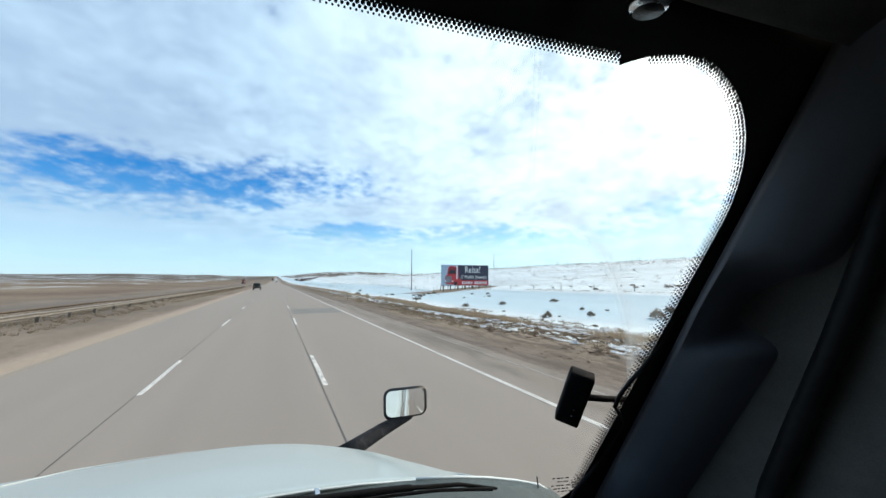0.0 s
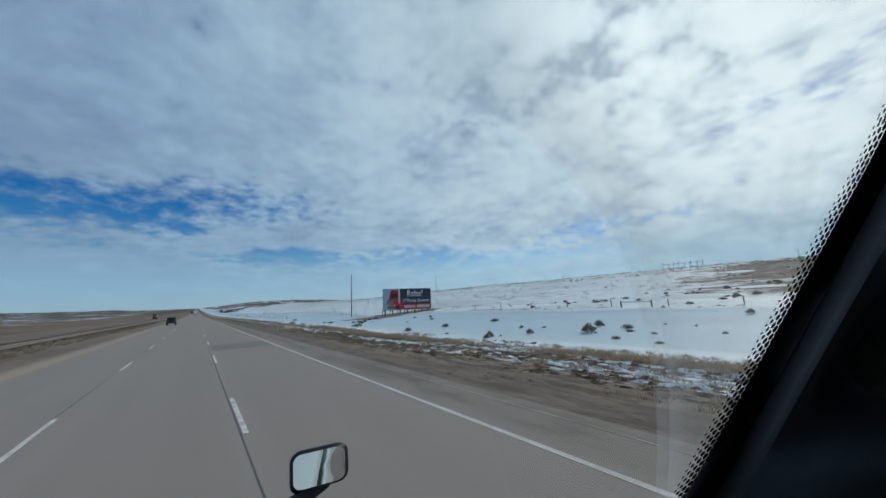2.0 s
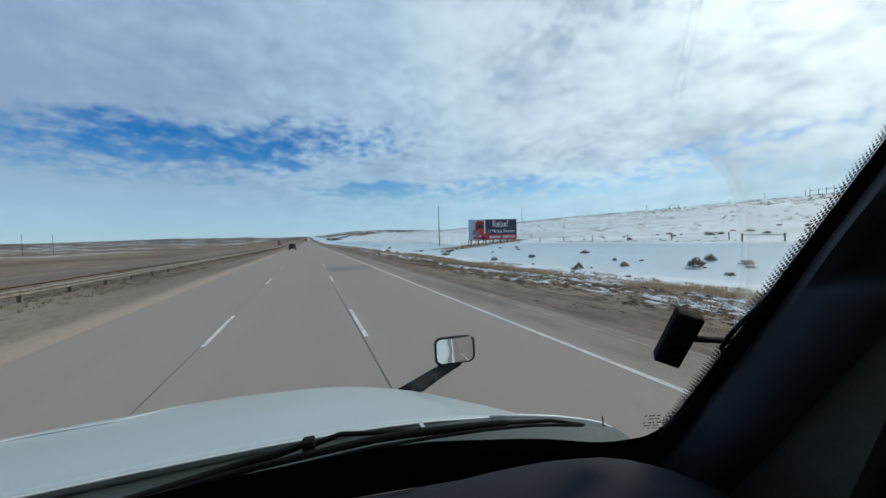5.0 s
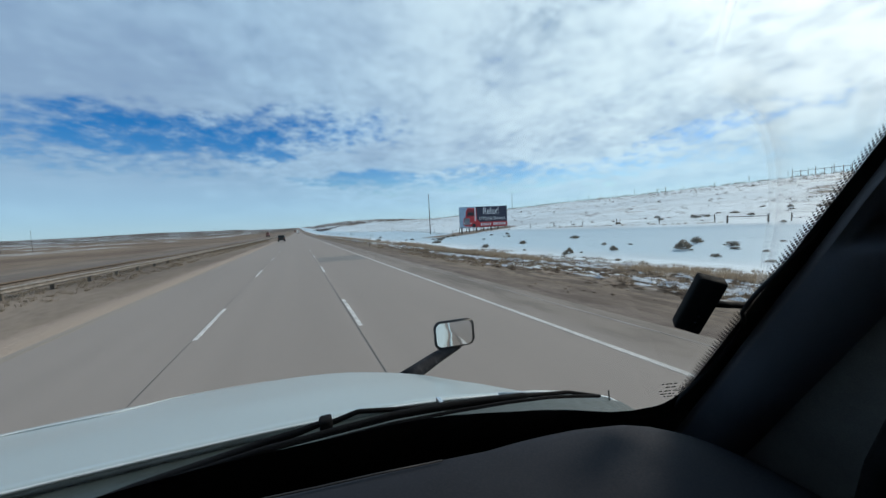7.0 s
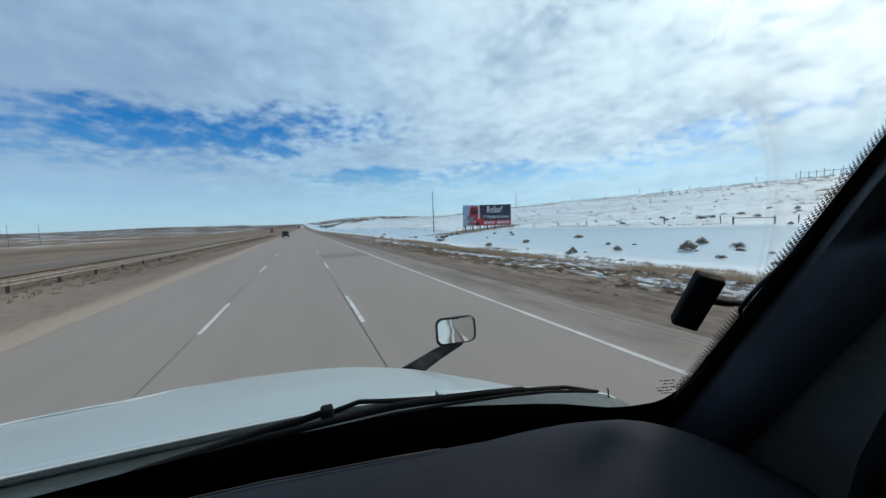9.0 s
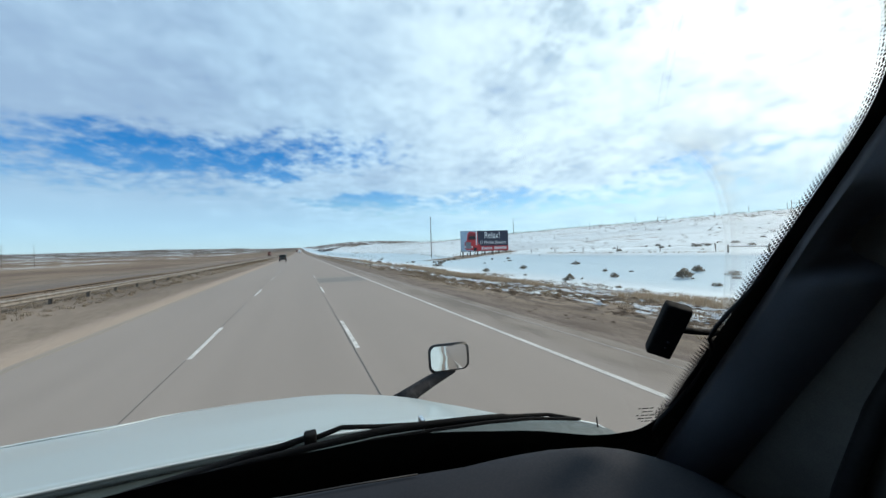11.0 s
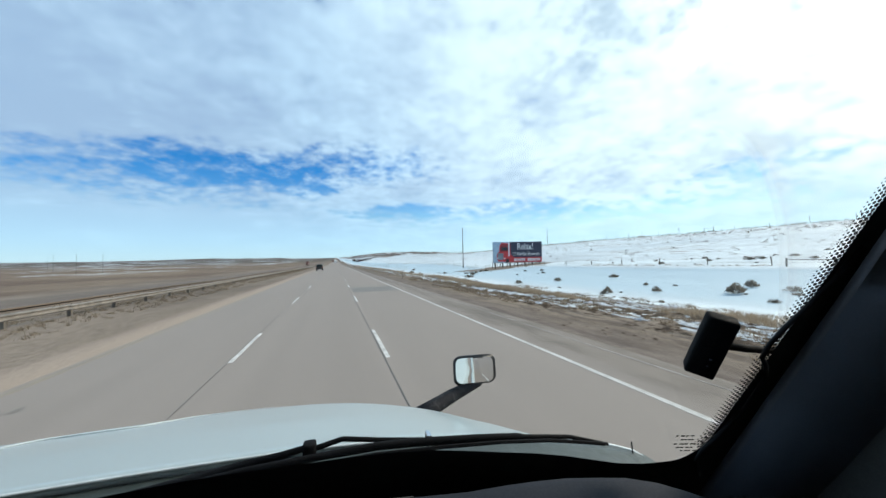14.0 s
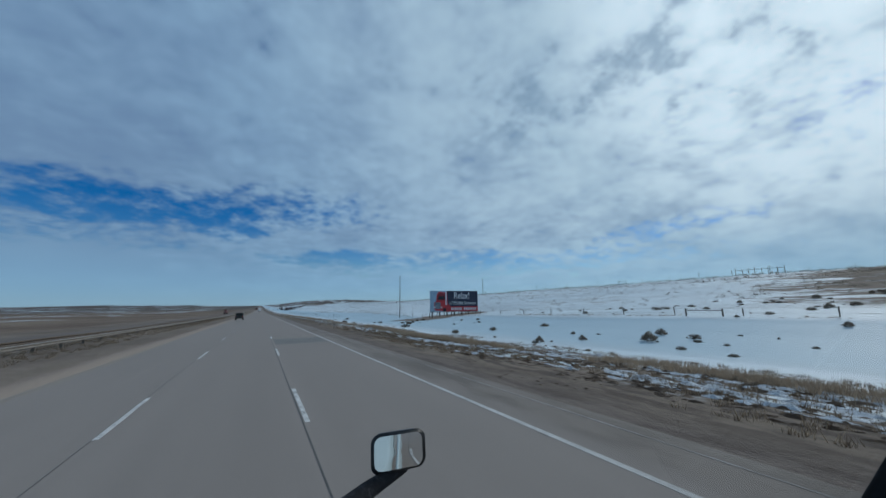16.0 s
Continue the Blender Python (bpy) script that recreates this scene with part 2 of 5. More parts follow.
    speck = calc(nt, "ADD", calc(nt, "MULTIPLY", streak, 0.5), calc(nt, "ADD", calc(nt, "MULTIPLY", mid, 0.35), calc(nt, "MULTIPLY", fine, 0.15)))
    distant = ramp(nt, y, 350.0, 1000.0)
    wide = grain(nt, pos, 0.02, 6.0, 0.68, (1.0, 0.35, 1.0))
    speck = calc(nt, "ADD", calc(nt, "MULTIPLY", speck, calc(nt, "SUBTRACT", 1.0, distant)), calc(nt, "MULTIPLY", calc(nt, "ADD", wide, 0.045), distant))
    far_bare = ramp(nt, calc(nt, "ADD", calc(nt, "ABSOLUTE", x), calc(nt, "MULTIPLY", y, 0.35)), 170.0, 700.0, 0.0, 0.10)
    near_closed = ramp(nt, x, 42.0, 60.0, -0.09, 0.08)
    bare = ramp(nt, calc(nt, "ADD", calc(nt, "ADD", speck, near_closed), calc(nt, "ADD", swept, far_bare)), 0.64, 0.70)
    snow = calc(nt, "MULTIPLY", snow, calc(nt, "SUBTRACT", 1.0, bare))
    left_snow = calc(nt, "MULTIPLY", ramp(nt, calc(nt, "ADD", big, calc(nt, "MULTIPLY", mid, 0.4)), 0.75, 0.80), ramp(nt, x, -140.0, -90.0, 1.0, 0.0))
    snow = calc(nt, "MAXIMUM", snow, calc(nt, "MULTIPLY", left_snow, 0.8))
    drift = grain(nt, pos, 0.16, 5.0, 0.6, (1.0, 0.12, 1.0))
    white = blend(nt, ramp(nt, mid, 0.3, 0.7), (0.555, 0.615, 0.645), (0.685, 0.735, 0.755))
    # drift shadows and wind crust, both laid into the snow as darker streaks
    white = blend(nt, calc(nt, "MULTIPLY", ramp(nt, drift, 0.45, 0.62), 0.75), white, (0.47, 0.51, 0.535))
    white = blend(nt, calc(nt, "MULTIPLY", ramp(nt, streak, 0.52, 0.72), 0.5), white, (0.45, 0.50, 0.525))
    # old masks the hollow; its shade and ice go into the snow's colour
    old = calc(nt, "MULTIPLY", ramp(nt, calc(nt, "ADD", x, calc(nt, "MULTIPLY", drift, 3.0)), 20.0, 26.0), ramp(nt, calc(nt, "ADD", x, calc(nt, "MULTIPLY", streak, 1.0)), 39.6, 41.0, 1.0, 0.0))
    white = blend(nt, calc(nt, "MULTIPLY", old, 0.85), white, (0.385, 0.505, 0.575))
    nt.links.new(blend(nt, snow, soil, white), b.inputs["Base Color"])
    put(nt, b.inputs["Roughness"], ramp(nt, snow, 0.0, 1.0, 0.95, 0.6))
    b.inputs["Specular IOR Level"].default_value = 0.25
    bp = nt.nodes.new("ShaderNodeBump")
    bp.inputs["Strength"].default_value, bp.inputs["Distance"].default_value = 0.45, 0.18
    put(nt, bp.inputs["Height"], calc(nt, "ADD", calc(nt, "MULTIPLY", fine, 0.6), calc(nt, "ADD", streak, calc(nt, "MULTIPLY", snow, 0.5))))
    nt.links.new(bp.outputs[0], b.inputs["Normal"])
    return m


def road_surface():
    """Worn grey concrete lanes with wheel tracks, tar spots and drawn-out stains."""
    m = bpy.data.materials.new("worn_concrete_road")
    m.use_nodes = True
    nt = m.node_tree
    b = nt.nodes["Principled BSDF"]
    pos = nt.nodes.new("ShaderNodeNewGeometry").outputs["Position"]
    s = nt.nodes.new("ShaderNodeSeparateXYZ")
    nt.links.new(pos, s.inputs[0])
    x = s.outputs[0]
    track = grain(nt, pos, 1.3, 3.0, 0.5, (1.0, 0.01, 1.0))
    streak = grain(nt, pos, 9.0, 4.0, 0.6, (1.0, 0.02, 1.0))
    patch = grain(nt, pos, 0.22, 5.0, 0.6, (1.0, 0.25, 1.0))
    stone = grain(nt, pos, 70.0, 3.0, 0.7)
    f = calc(nt, "ADD", calc(nt, "MULTIPLY", track, 0.45), calc(nt, "ADD", calc(nt, "MULTIPLY", streak, 0.2), calc(nt, "MULTIPLY", patch, 0.35)))
    col = blend(nt, ramp(nt, f, 0.35, 0.65), (0.236, 0.197, 0.171), (0.278, 0.233, 0.203))
    col = blend(nt, calc(nt, "MULTIPLY", ramp(nt, stone, 0.3, 0.75), 0.35), col, (0.29, 0.262, 0.238))
    spots = ramp(nt, grain(nt, pos, 1.7, 2.0, 0.5, (1.0, 0.35, 1.0)), 0.72, 0.78)
    col = blend(nt, calc(nt, "MULTIPLY", spots, 0.45), col, (0.07, 0.065, 0.06))
    dirt = ramp(nt, calc(nt, "ADD", x, calc(nt, "MULTIPLY", patch, 2.2)), 5.9, 6.9)
    col = blend(nt, calc(nt, "MULTIPLY", dirt, 0.85), col, blend(nt, ramp(nt, grain(nt, pos, 0.9, 5.0, 0.65, (1.0, 0.3, 1.0)), 0.38, 0.62), (0.135, 0.110, 0.092), (0.215, 0.178, 0.150)))
    dust = calc(nt, "ADD", ramp(nt, calc(nt, "ADD", x, streak), 7.0, 7.6), ramp(nt, calc(nt, "SUBTRACT", x, calc(nt, "MULTIPLY", streak, 0.3)), -6.1, -5.75, 1.0, 0.0))
    col = blend(nt, calc(nt, "MULTIPLY", dust, 0.5), col, (0.27, 0.235, 0.195))
    nt.links.new(col, b.inputs["Base Color"])
    b.inputs["Roughness"].default_value = 0.82
    b.inputs["Specular IOR Level"].default_value = 0.3
    bp = nt.nodes.new("ShaderNodeBump")
    bp.inputs["Strength"].default_value, bp.inputs["Distance"].default_value = 0.3, 0.006
    nt.links.new(stone, bp.inputs["Height"])
    nt.links.new(bp.outputs[0], b.inputs["Normal"])
    return m


GROUND = ground_surface()
ROAD = road_surface()
DUSTY = surface("dusty_far_road", (0.108, 0.080, 0.060), (0.165, 0.126, 0.096), 0.9, 0.3, 0.1, fine=8.0, stretch=(1.0, 0.05, 1.0))
PAINT = surface("worn_white_road_paint", (0.27, 0.25, 0.23), (0.64, 0.61, 0.575), 0.7, 3.0, 0.2, fine=18.0, spread=(0.36, 0.56))
YELLOW = surface("faded_yellow_road_paint", (0.23, 0.19, 0.15), (0.29, 0.235, 0.165), 0.7, 2.0, 0.2, fine=25.0)
EDGEPAINT = surface("worn_white_edge_paint", (0.33, 0.31, 0.285), (0.58, 0.55, 0.52), 0.7, 0.8, 0.2, fine=9.0, spread=(0.25, 0.72))
SEAMGREY = surface("pale_seam_dust", (0.20, 0.18, 0.16), (0.34, 0.31, 0.285), 0.9, 0.6, 0.1, fine=4.0, spread=(0.42, 0.6))
TAR = surface("black_joint_tar", (0.055, 0.050, 0.046), (0.125, 0.113, 0.103), 0.7, 6.0, 0.1)
PATCH = surface("dark_repair_concrete", (0.155, 0.141, 0.129), (0.200, 0.184, 0.170), 0.85, 2.0, 0.2, stretch=(1.0, 0.2, 1.0))
BODY = surface("pale_blue_white_truck_paint", (0.36, 0.43, 0.445), (0.46, 0.525, 0.535), 0.38, 0.9, 0.0, fine=2.2, coat=0.5, spread=(-0.1, 1.1))
COWL = surface("dark_cowl_plastic", (0.030, 0.041, 0.039), (0.048, 0.062, 0.060), 0.5, 8.0, 0.1)
# pale tone that carries the lit edges and highlight of bonnet and cowl
EDGE = surface("bright_seal_and_lit_edge", (0.55, 0.59, 0.60), (0.68, 0.71, 0.72), 0.4, 8.0, 0.0)
BLACK = surface("black_rubber", (0.010, 0.010, 0.011), (0.020, 0.020, 0.022), 0.55, 20.0, 0.1, spec=0.2)
DASH = surface("blue_black_dash_vinyl", (0.0090, 0.0117, 0.0178), (0.0138, 0.0178, 0.0265), 0.85, 6.0, 0.15, fine=420.0, bump_dist=0.001, spec=0.25)
TRIM = surface("dark_blue_pillar_plastic", (0.150, 0.170, 0.210), (0.190, 0.212, 0.255), 0.55, 5.0, 0.25, fine=500.0, bump_dist=0.001)
# paler copy of TRIM that puts the window sheen on the bevel into colour
TRIM_LIT = surface("pillar_plastic_lit_edge", (0.17, 0.18, 0.205), (0.21, 0.22, 0.245), 0.5, 5.0, 0.2, fine=500.0, bump_dist=0.001)
LINER = surface("black_headliner_cloth", (0.115, 0.113, 0.106), (0.165, 0.160, 0.150), 0.95, 9.0, 0.3, spec=0.15, fine=600.0, bump_dist=0.001)
FRIT = surface("black_ceramic_frit", (0.020, 0.020, 0.021), (0.030, 0.030, 0.031), 0.5, 9.0, 0.0, spec=0.2)
PLASTIC = surface("dusty_black_plastic", (0.010, 0.010, 0.011), (0.028, 0.028, 0.030), 0.4, 12.0, 0.15, fine=200.0)
BOXBLACK = surface("matt_black_plastic", (0.004, 0.004, 0.005), (0.008, 0.008, 0.009), 0.85, 12.0, 0.15, fine=200.0, spec=0.15)
SCUFFED = surface("scuffed_black_plastic", (0.012, 0.012, 0.014), (0.075, 0.072, 0.075), 0.8, 28.0, 0.5, fine=110.0, spread=(0.50, 0.78), bump_dist=0.004, spec=0.15)
CHROME = surface("brushed_chrome", (0.55, 0.56, 0.58), (0.75, 0.76, 0.78), 0.2, 10.0, 0.0, metal=1.0)
STEEL = surface("weathered_galvanised_steel", (0.17, 0.148, 0.125), (0.32, 0.28, 0.24), 0.55, 3.0, 0.15, metal=0.35, fine=30.0)
WOOD = surface("grey_weathered_wood", (0.07, 0.058, 0.048), (0.17, 0.145, 0.12), 0.9, 4.0, 0.4, fine=40.0, stretch=(1.0, 1.0, 0.15), random_tone=0.5)
POLE = surface("dark_pole_wood", (0.055, 0.045, 0.038), (0.12, 0.10, 0.085), 0.9, 4.0, 0.3, fine=40.0, stretch=(1.0, 1.0, 0.1))
TYRE = surface("tyre_rubber", (0.012, 0.012, 0.012), (0.03, 0.03, 0.029), 0.9, 12.0, 0.3)
CARPAINT = surface("dark_green_grey_car_paint", (0.018, 0.020, 0.016), (0.035, 0.036, 0.030), 0.3, 3.0, 0.0, coat=0.5)
RUST = surface("rust_red_truck_paint", (0.10, 0.035, 0.028), (0.16, 0.06, 0.045), 0.45, 3.0, 0.0)
DARKGLASS = surface("tinted_window_glass", (0.01, 0.012, 0.014), (0.02, 0.022, 0.025), 0.08, 5.0, 0.0)
LAMP_RED = surface("red_lamp_plastic", (0.30, 0.012, 0.010), (0.42, 0.02, 0.016), 0.3, 20.0, 0.0)
NAVY = surface("navy_billboard_vinyl", (0.022, 0.025, 0.050), (0.032, 0.036, 0.066), 0.5, 0.6, 0.05)
RED = surface("red_billboard_vinyl", (0.50, 0.035, 0.045), (0.62, 0.055, 0.06), 0.5, 0.6, 0.05)
SKYVINYL = surface("pale_blue_billboard_vinyl", (0.26, 0.38, 0.52), (0.42, 0.54, 0.64), 0.5, 0.4, 0.05)
WHITE = surface("white_billboard_vinyl", (0.74, 0.74, 0.75), (0.84, 0.84, 0.84), 0.5, 1.0, 0.05)
MAROON = surface("dark_red_billboard_vinyl", (0.16, 0.012, 0.018), (0.26, 0.022, 0.03), 0.5, 0.6, 0.05)
CABINK = surface("black_billboard_vinyl", (0.012, 0.014, 0.02), (0.025, 0.03, 0.04), 0.5, 0.6, 0.05)
GREYINK = surface("grey_billboard_vinyl", (0.16, 0.17, 0.20), (0.26, 0.28, 0.31), 0.5, 0.6, 0.05)
SAGE = leafy("grey_green_sagebrush", (0.12, 0.105, 0.088), (0.30, 0.262, 0.215))
BARK = leafy("dark_bare_twigs", (0.035, 0.024, 0.020), (0.085, 0.058, 0.047))
STRAW = leafy("pale_dry_grass", (0.28, 0.215, 0.158), (0.50, 0.41, 0.31))
DARKSTRAW = leafy("brown_dry_grass", (0.14, 0.104, 0.076), (0.36, 0.285, 0.205))

MIRROR = bpy.data.materials.new("mirror_glass")
MIRROR.use_nodes = True
b_ = MIRROR.node_tree.nodes["Principled BSDF"]
b_.inputs["Base Color"].default_value = (0.82, 0.84, 0.85, 1)
b_.inputs["Metallic"].default_value, b_.inputs["Roughness"].default_value = 1.0, 0.03

GLASS = bpy.data.materials.new("windscreen_glass")
GLASS.use_nodes = True
gt = GLASS.node_tree
gt.nodes.clear()
g_out = gt.nodes.new("ShaderNodeOutputMaterial")
g_tr = gt.nodes.new("ShaderNodeBsdfTransparent")
g_tr.inputs[0].default_value = (0.95, 0.97, 0.97, 1)
g_gl = gt.nodes.new("ShaderNodeBsdfGlossy")
g_gl.inputs["Roughness"].default_value = 0.02
g_lw = gt.nodes.new("ShaderNodeLayerWeight")
g_lw.inputs["Blend"].default_value = 0.5
g_gloss = calc(gt, "ADD", calc(gt, "MULTIPLY", calc(gt, "POWER", g_lw.outputs["Facing"], 5.0), 0.30), 0.02)
g_mx = gt.nodes.new("ShaderNodeMixShader")
gt.links.new(g_gloss, g_mx.inputs[0])
gt.links.new(g_tr.outputs[0], g_mx.inputs[1])
gt.links.new(g_gl.outputs[0], g_mx.inputs[2])
# dust left outside the wiper's sweep
g_pos = gt.nodes.new("ShaderNodeNewGeometry").outputs["Position"]
g_sep = gt.nodes.new("ShaderNodeSeparateXYZ")
gt.links.new(g_pos, g_sep.inputs[0])
g_x, g_z = g_sep.outputs[0], calc(gt, "SUBTRACT", g_sep.outputs[2], EYE)
g_bow = calc(gt, "MULTIPLY", calc(gt, "POWER", calc(gt, "MAXIMUM", calc(gt, "SUBTRACT", g_x, 0.33), 0.0), 2.0), -4.2)
g_over = calc(gt, "SUBTRACT", g_z, calc(gt, "ADD", g_bow, 0.102))
g_spot = grain(gt, g_pos, 9.0, 4.0, 0.6, (1.0, 1.0, 0.35))
g_dust = calc(gt, "MULTIPLY", calc(gt, "MULTIPLY", ramp(gt, g_over, 0.0, 0.004), ramp(gt, g_over, 0.003, 0.035, 0.22, 0.07)), calc(gt, "MULTIPLY", ramp(gt, g_spot, 0.3, 0.7, 0.5, 1.0), ramp(gt, g_x, 0.31, 0.37)))
g_side = calc(gt, "ABSOLUTE", calc(gt, "SUBTRACT", g_x, calc(gt, "ADD", 0.513, calc(gt, "MULTIPLY", calc(gt, "SUBTRACT", 0.112, g_z), 0.8))))
g_dust = calc(gt, "ADD", g_dust, calc(gt, "MULTIPLY", ramp(gt, g_side, 0.001, 0.014, 0.09, 0.0), calc(gt, "MULTIPLY", ramp(gt, g_z, 0.06, 0.08), ramp(gt, g_z, 0.11, 0.125, 1.0, 0.0))))
g_line = calc(gt, "ABSOLUTE", calc(gt, "ADD", calc(gt, "SUBTRACT", g_sep.outputs[0], 0.3125), calc(gt, "MULTIPLY", calc(gt, "SUBTRACT", g_sep.outputs[2], EYE + 0.144), 0.3)))
g_dust = calc(gt, "ADD", g_dust, calc(gt, "MULTIPLY", ramp(gt, g_line, 0.0005, 0.002, 0.10, 0.0), ramp(gt, g_sep.outputs[2], EYE + 0.120, EYE + 0.15)))
g_dif = gt.nodes.new("ShaderNodeBsdfTranslucent")
g_dif.inputs[0].default_value = (0.52, 0.54, 0.54, 1)
g_mx2 = gt.nodes.new("ShaderNodeMixShader")
gt.links.new(g_dust, g_mx2.inputs[0])
gt.links.new(g_mx.outputs[0], g_mx2.inputs[1])
gt.links.new(g_dif.outputs[0], g_mx2.inputs[2])
gt.links.new(g_mx2.outputs[0], g_out.inputs[0])


GLASS_SIDE = bpy.data.materials.new("side_window_glass")
GLASS_SIDE.use_nodes = True
st = GLASS_SIDE.node_tree
st.nodes.clear()
s_out, s_tr, s_gl, s_mx = (st.nodes.new(k) for k in ("ShaderNodeOutputMaterial", "ShaderNodeBsdfTransparent", "ShaderNodeBsdfGlossy", "ShaderNodeMixShader"))
s_tr.inputs[0].default_value, s_gl.inputs["Roughness"].default_value, s_mx.inputs[0].default_value = (0.75, 0.80, 0.80, 1), 0.02, 0.06
st.links.new(s_tr.outputs[0], s_mx.inputs[1])
st.links.new(s_gl.outputs[0], s_mx.inputs[2])
st.links.new(s_mx.outputs[0], s_out.inputs[0])


# ---- mesh helpers ----
def mesh_of(name, bm, material, smooth=False):
    me = bpy.data.meshes.new(name)
    bmesh.ops.recalc_face_normals(bm, faces=bm.faces[:])
    for f in bm.faces:
        f.smooth = smooth
    bm.to_mesh(me)
    bm.free()
    if material:
        me.materials.append(material)
    return me


def thing(name, bm, material, label, category, group="", kind="", smooth=False, at=None):
    ob = new(name, mesh_of(name, bm, material, smooth))
    if at:
        ob.matrix_world = at
    return tagged(ob, label, category, group, kind)


def base(name, label, category, at=(0, 0, 0), group="", kind=""):
    ob = new(name)
    ob.location = at
    return tagged(ob, label, category, group, kind)


def part(name, bm, material, parent, label="", smooth=False, local=None, kind=""):
    """A mesh under a thing, built in the thing's own frame."""
    ob = new(name, mesh_of(name, bm, material, smooth) if isinstance(bm, bmesh.types.BMesh) else bm)
    ob.parent = parent
    if local:
        ob.matrix_basis = local
    return tagged(ob, label, kind=kind)


def box(bm, lo, hi, bevel=0.0, m=None):
    made = bmesh.ops.create_cube(bm, size=1.0)["verts"]
    for v in made:
        v.co = Vector([(lo[i] + hi[i]) / 2 + v.co[i] * (hi[i] - lo[i]) for i in range(3)])
    if bevel:
        edges = list({e for v in made for e in v.link_edges})
        made = list({v for f in bmesh.ops.bevel(bm, geom=edges, offset=bevel, segments=2, affect="EDGES", profile=0.5)["faces"] for v in f.verts} | {v for v in made if v.is_valid})
    if m:
        bmesh.ops.transform(bm, matrix=m, verts=made)
    return bm


def boxed(lo, hi, bevel=0.0, m=None):
    return box(bmesh.new(), lo, hi, bevel, m)


def rod(bm, a, b, r1, r2=None, seg=8):
    a, b = Vector(a), Vector(b)
    q = (b - a).to_track_quat("Z", "Y").to_matrix().to_4x4()
    made = bmesh.ops.create_cone(bm, cap_ends=True, segments=seg, radius1=r1, radius2=r1 if r2 is None else r2, depth=(b - a).length)["verts"]
    bmesh.ops.transform(bm, matrix=Matrix.Translation((a + b) / 2) @ q, verts=made)
    return bm


def tube(points, r, seg=8, squash=1.0):
    """A tube through points; r may be one radius or one for each point."""
    bm = bmesh.new()
    pts = [Vector(p) for p in points]
    rs = r if isinstance(r, (list, tuple)) else [r] * len(pts)
    rings = []
    for i, p in enumerate(pts):
        d = (pts[min(i + 1, len(pts) - 1)] - pts[max(i - 1, 0)]).normalized()
        side = d.cross(Vector((0, 0, 1)))
        side = side.normalized() if side.length > 1e-4 else Vector((1, 0, 0))
        up = side.cross(d)
        rings.append([bm.verts.new(p + rs[i] * (math.cos(2 * math.pi * k / seg) * side + squash * math.sin(2 * math.pi * k / seg) * up)) for k in range(seg)])
    for a, b in zip(rings, rings[1:]):
        for k in range(seg):
            bm.faces.new((a[k], a[(k + 1) % seg], b[(k + 1) % seg], b[k]))
    bm.faces.new(rings[0][::-1])
    bm.faces.new(rings[-1])
    return bm


def sheet_of(us, vs, at, thick=0.0):
    """A surface at(u, v) over a grid, with a thickness along its normals if given."""
    bm = bmesh.new()
    g = [[bm.verts.new(at(u, v)) for v in vs] for u in us]
    for i in range(len(us) - 1):
        for j in range(len(vs) - 1):
            bm.faces.new((g[i][j], g[i + 1][j], g[i + 1][j + 1], g[i][j + 1]))
    if thick:
        bmesh.ops.recalc_face_normals(bm, faces=bm.faces[:])
        bmesh.ops.solidify(bm, geom=bm.faces[:], thickness=thick)
    return bm


def steps(a, b, n):
    return [a + (b - a) * i / n for i in range(n + 1)]


def curve_at(table, x):
    xs, ys = zip(*table)
    return float(np.interp(x, xs, ys))


# ---- ground ----
RIGHT = [(0, -0.12), (6.4, -0.12), (6.7, -0.03), (9.0, -0.12), (13, -0.36), (17, -0.52), (20, -0.55), (25, -0.5), (33, -0.1), (39.2, 0.6), (40.2, 0.9), (42, 1.0), (56, 1.9), (75, 3.9), (100, 7.2), (122, 9.6), (134, 10.4), (150, 10.2), (220, 9.3), (420, 9.0), (900, 10), (5000, 22)]
LEFT = [(0, -0.12), (5.7, -0.12), (5.95, -0.02), (9.0, -0.08), (12, -0.16), (14, -0.30), (17, -0.62), (20, -0.66), (35, -0.66), (40, -1.0), (90, -1.7), (300, -2.2), (1200, -1.5), (5000, 4)]


def bell(x, y, cx, cy, sx, sy):
    return math.exp(-((x - cx) / sx) ** 2 - ((y - cy) / sy) ** 2)


def rise(y):
    """The land and the road climb gently far ahead."""
    r = max(y - 250.0, 0.0)
    return 0.016 * r * r / (r + 500.0)


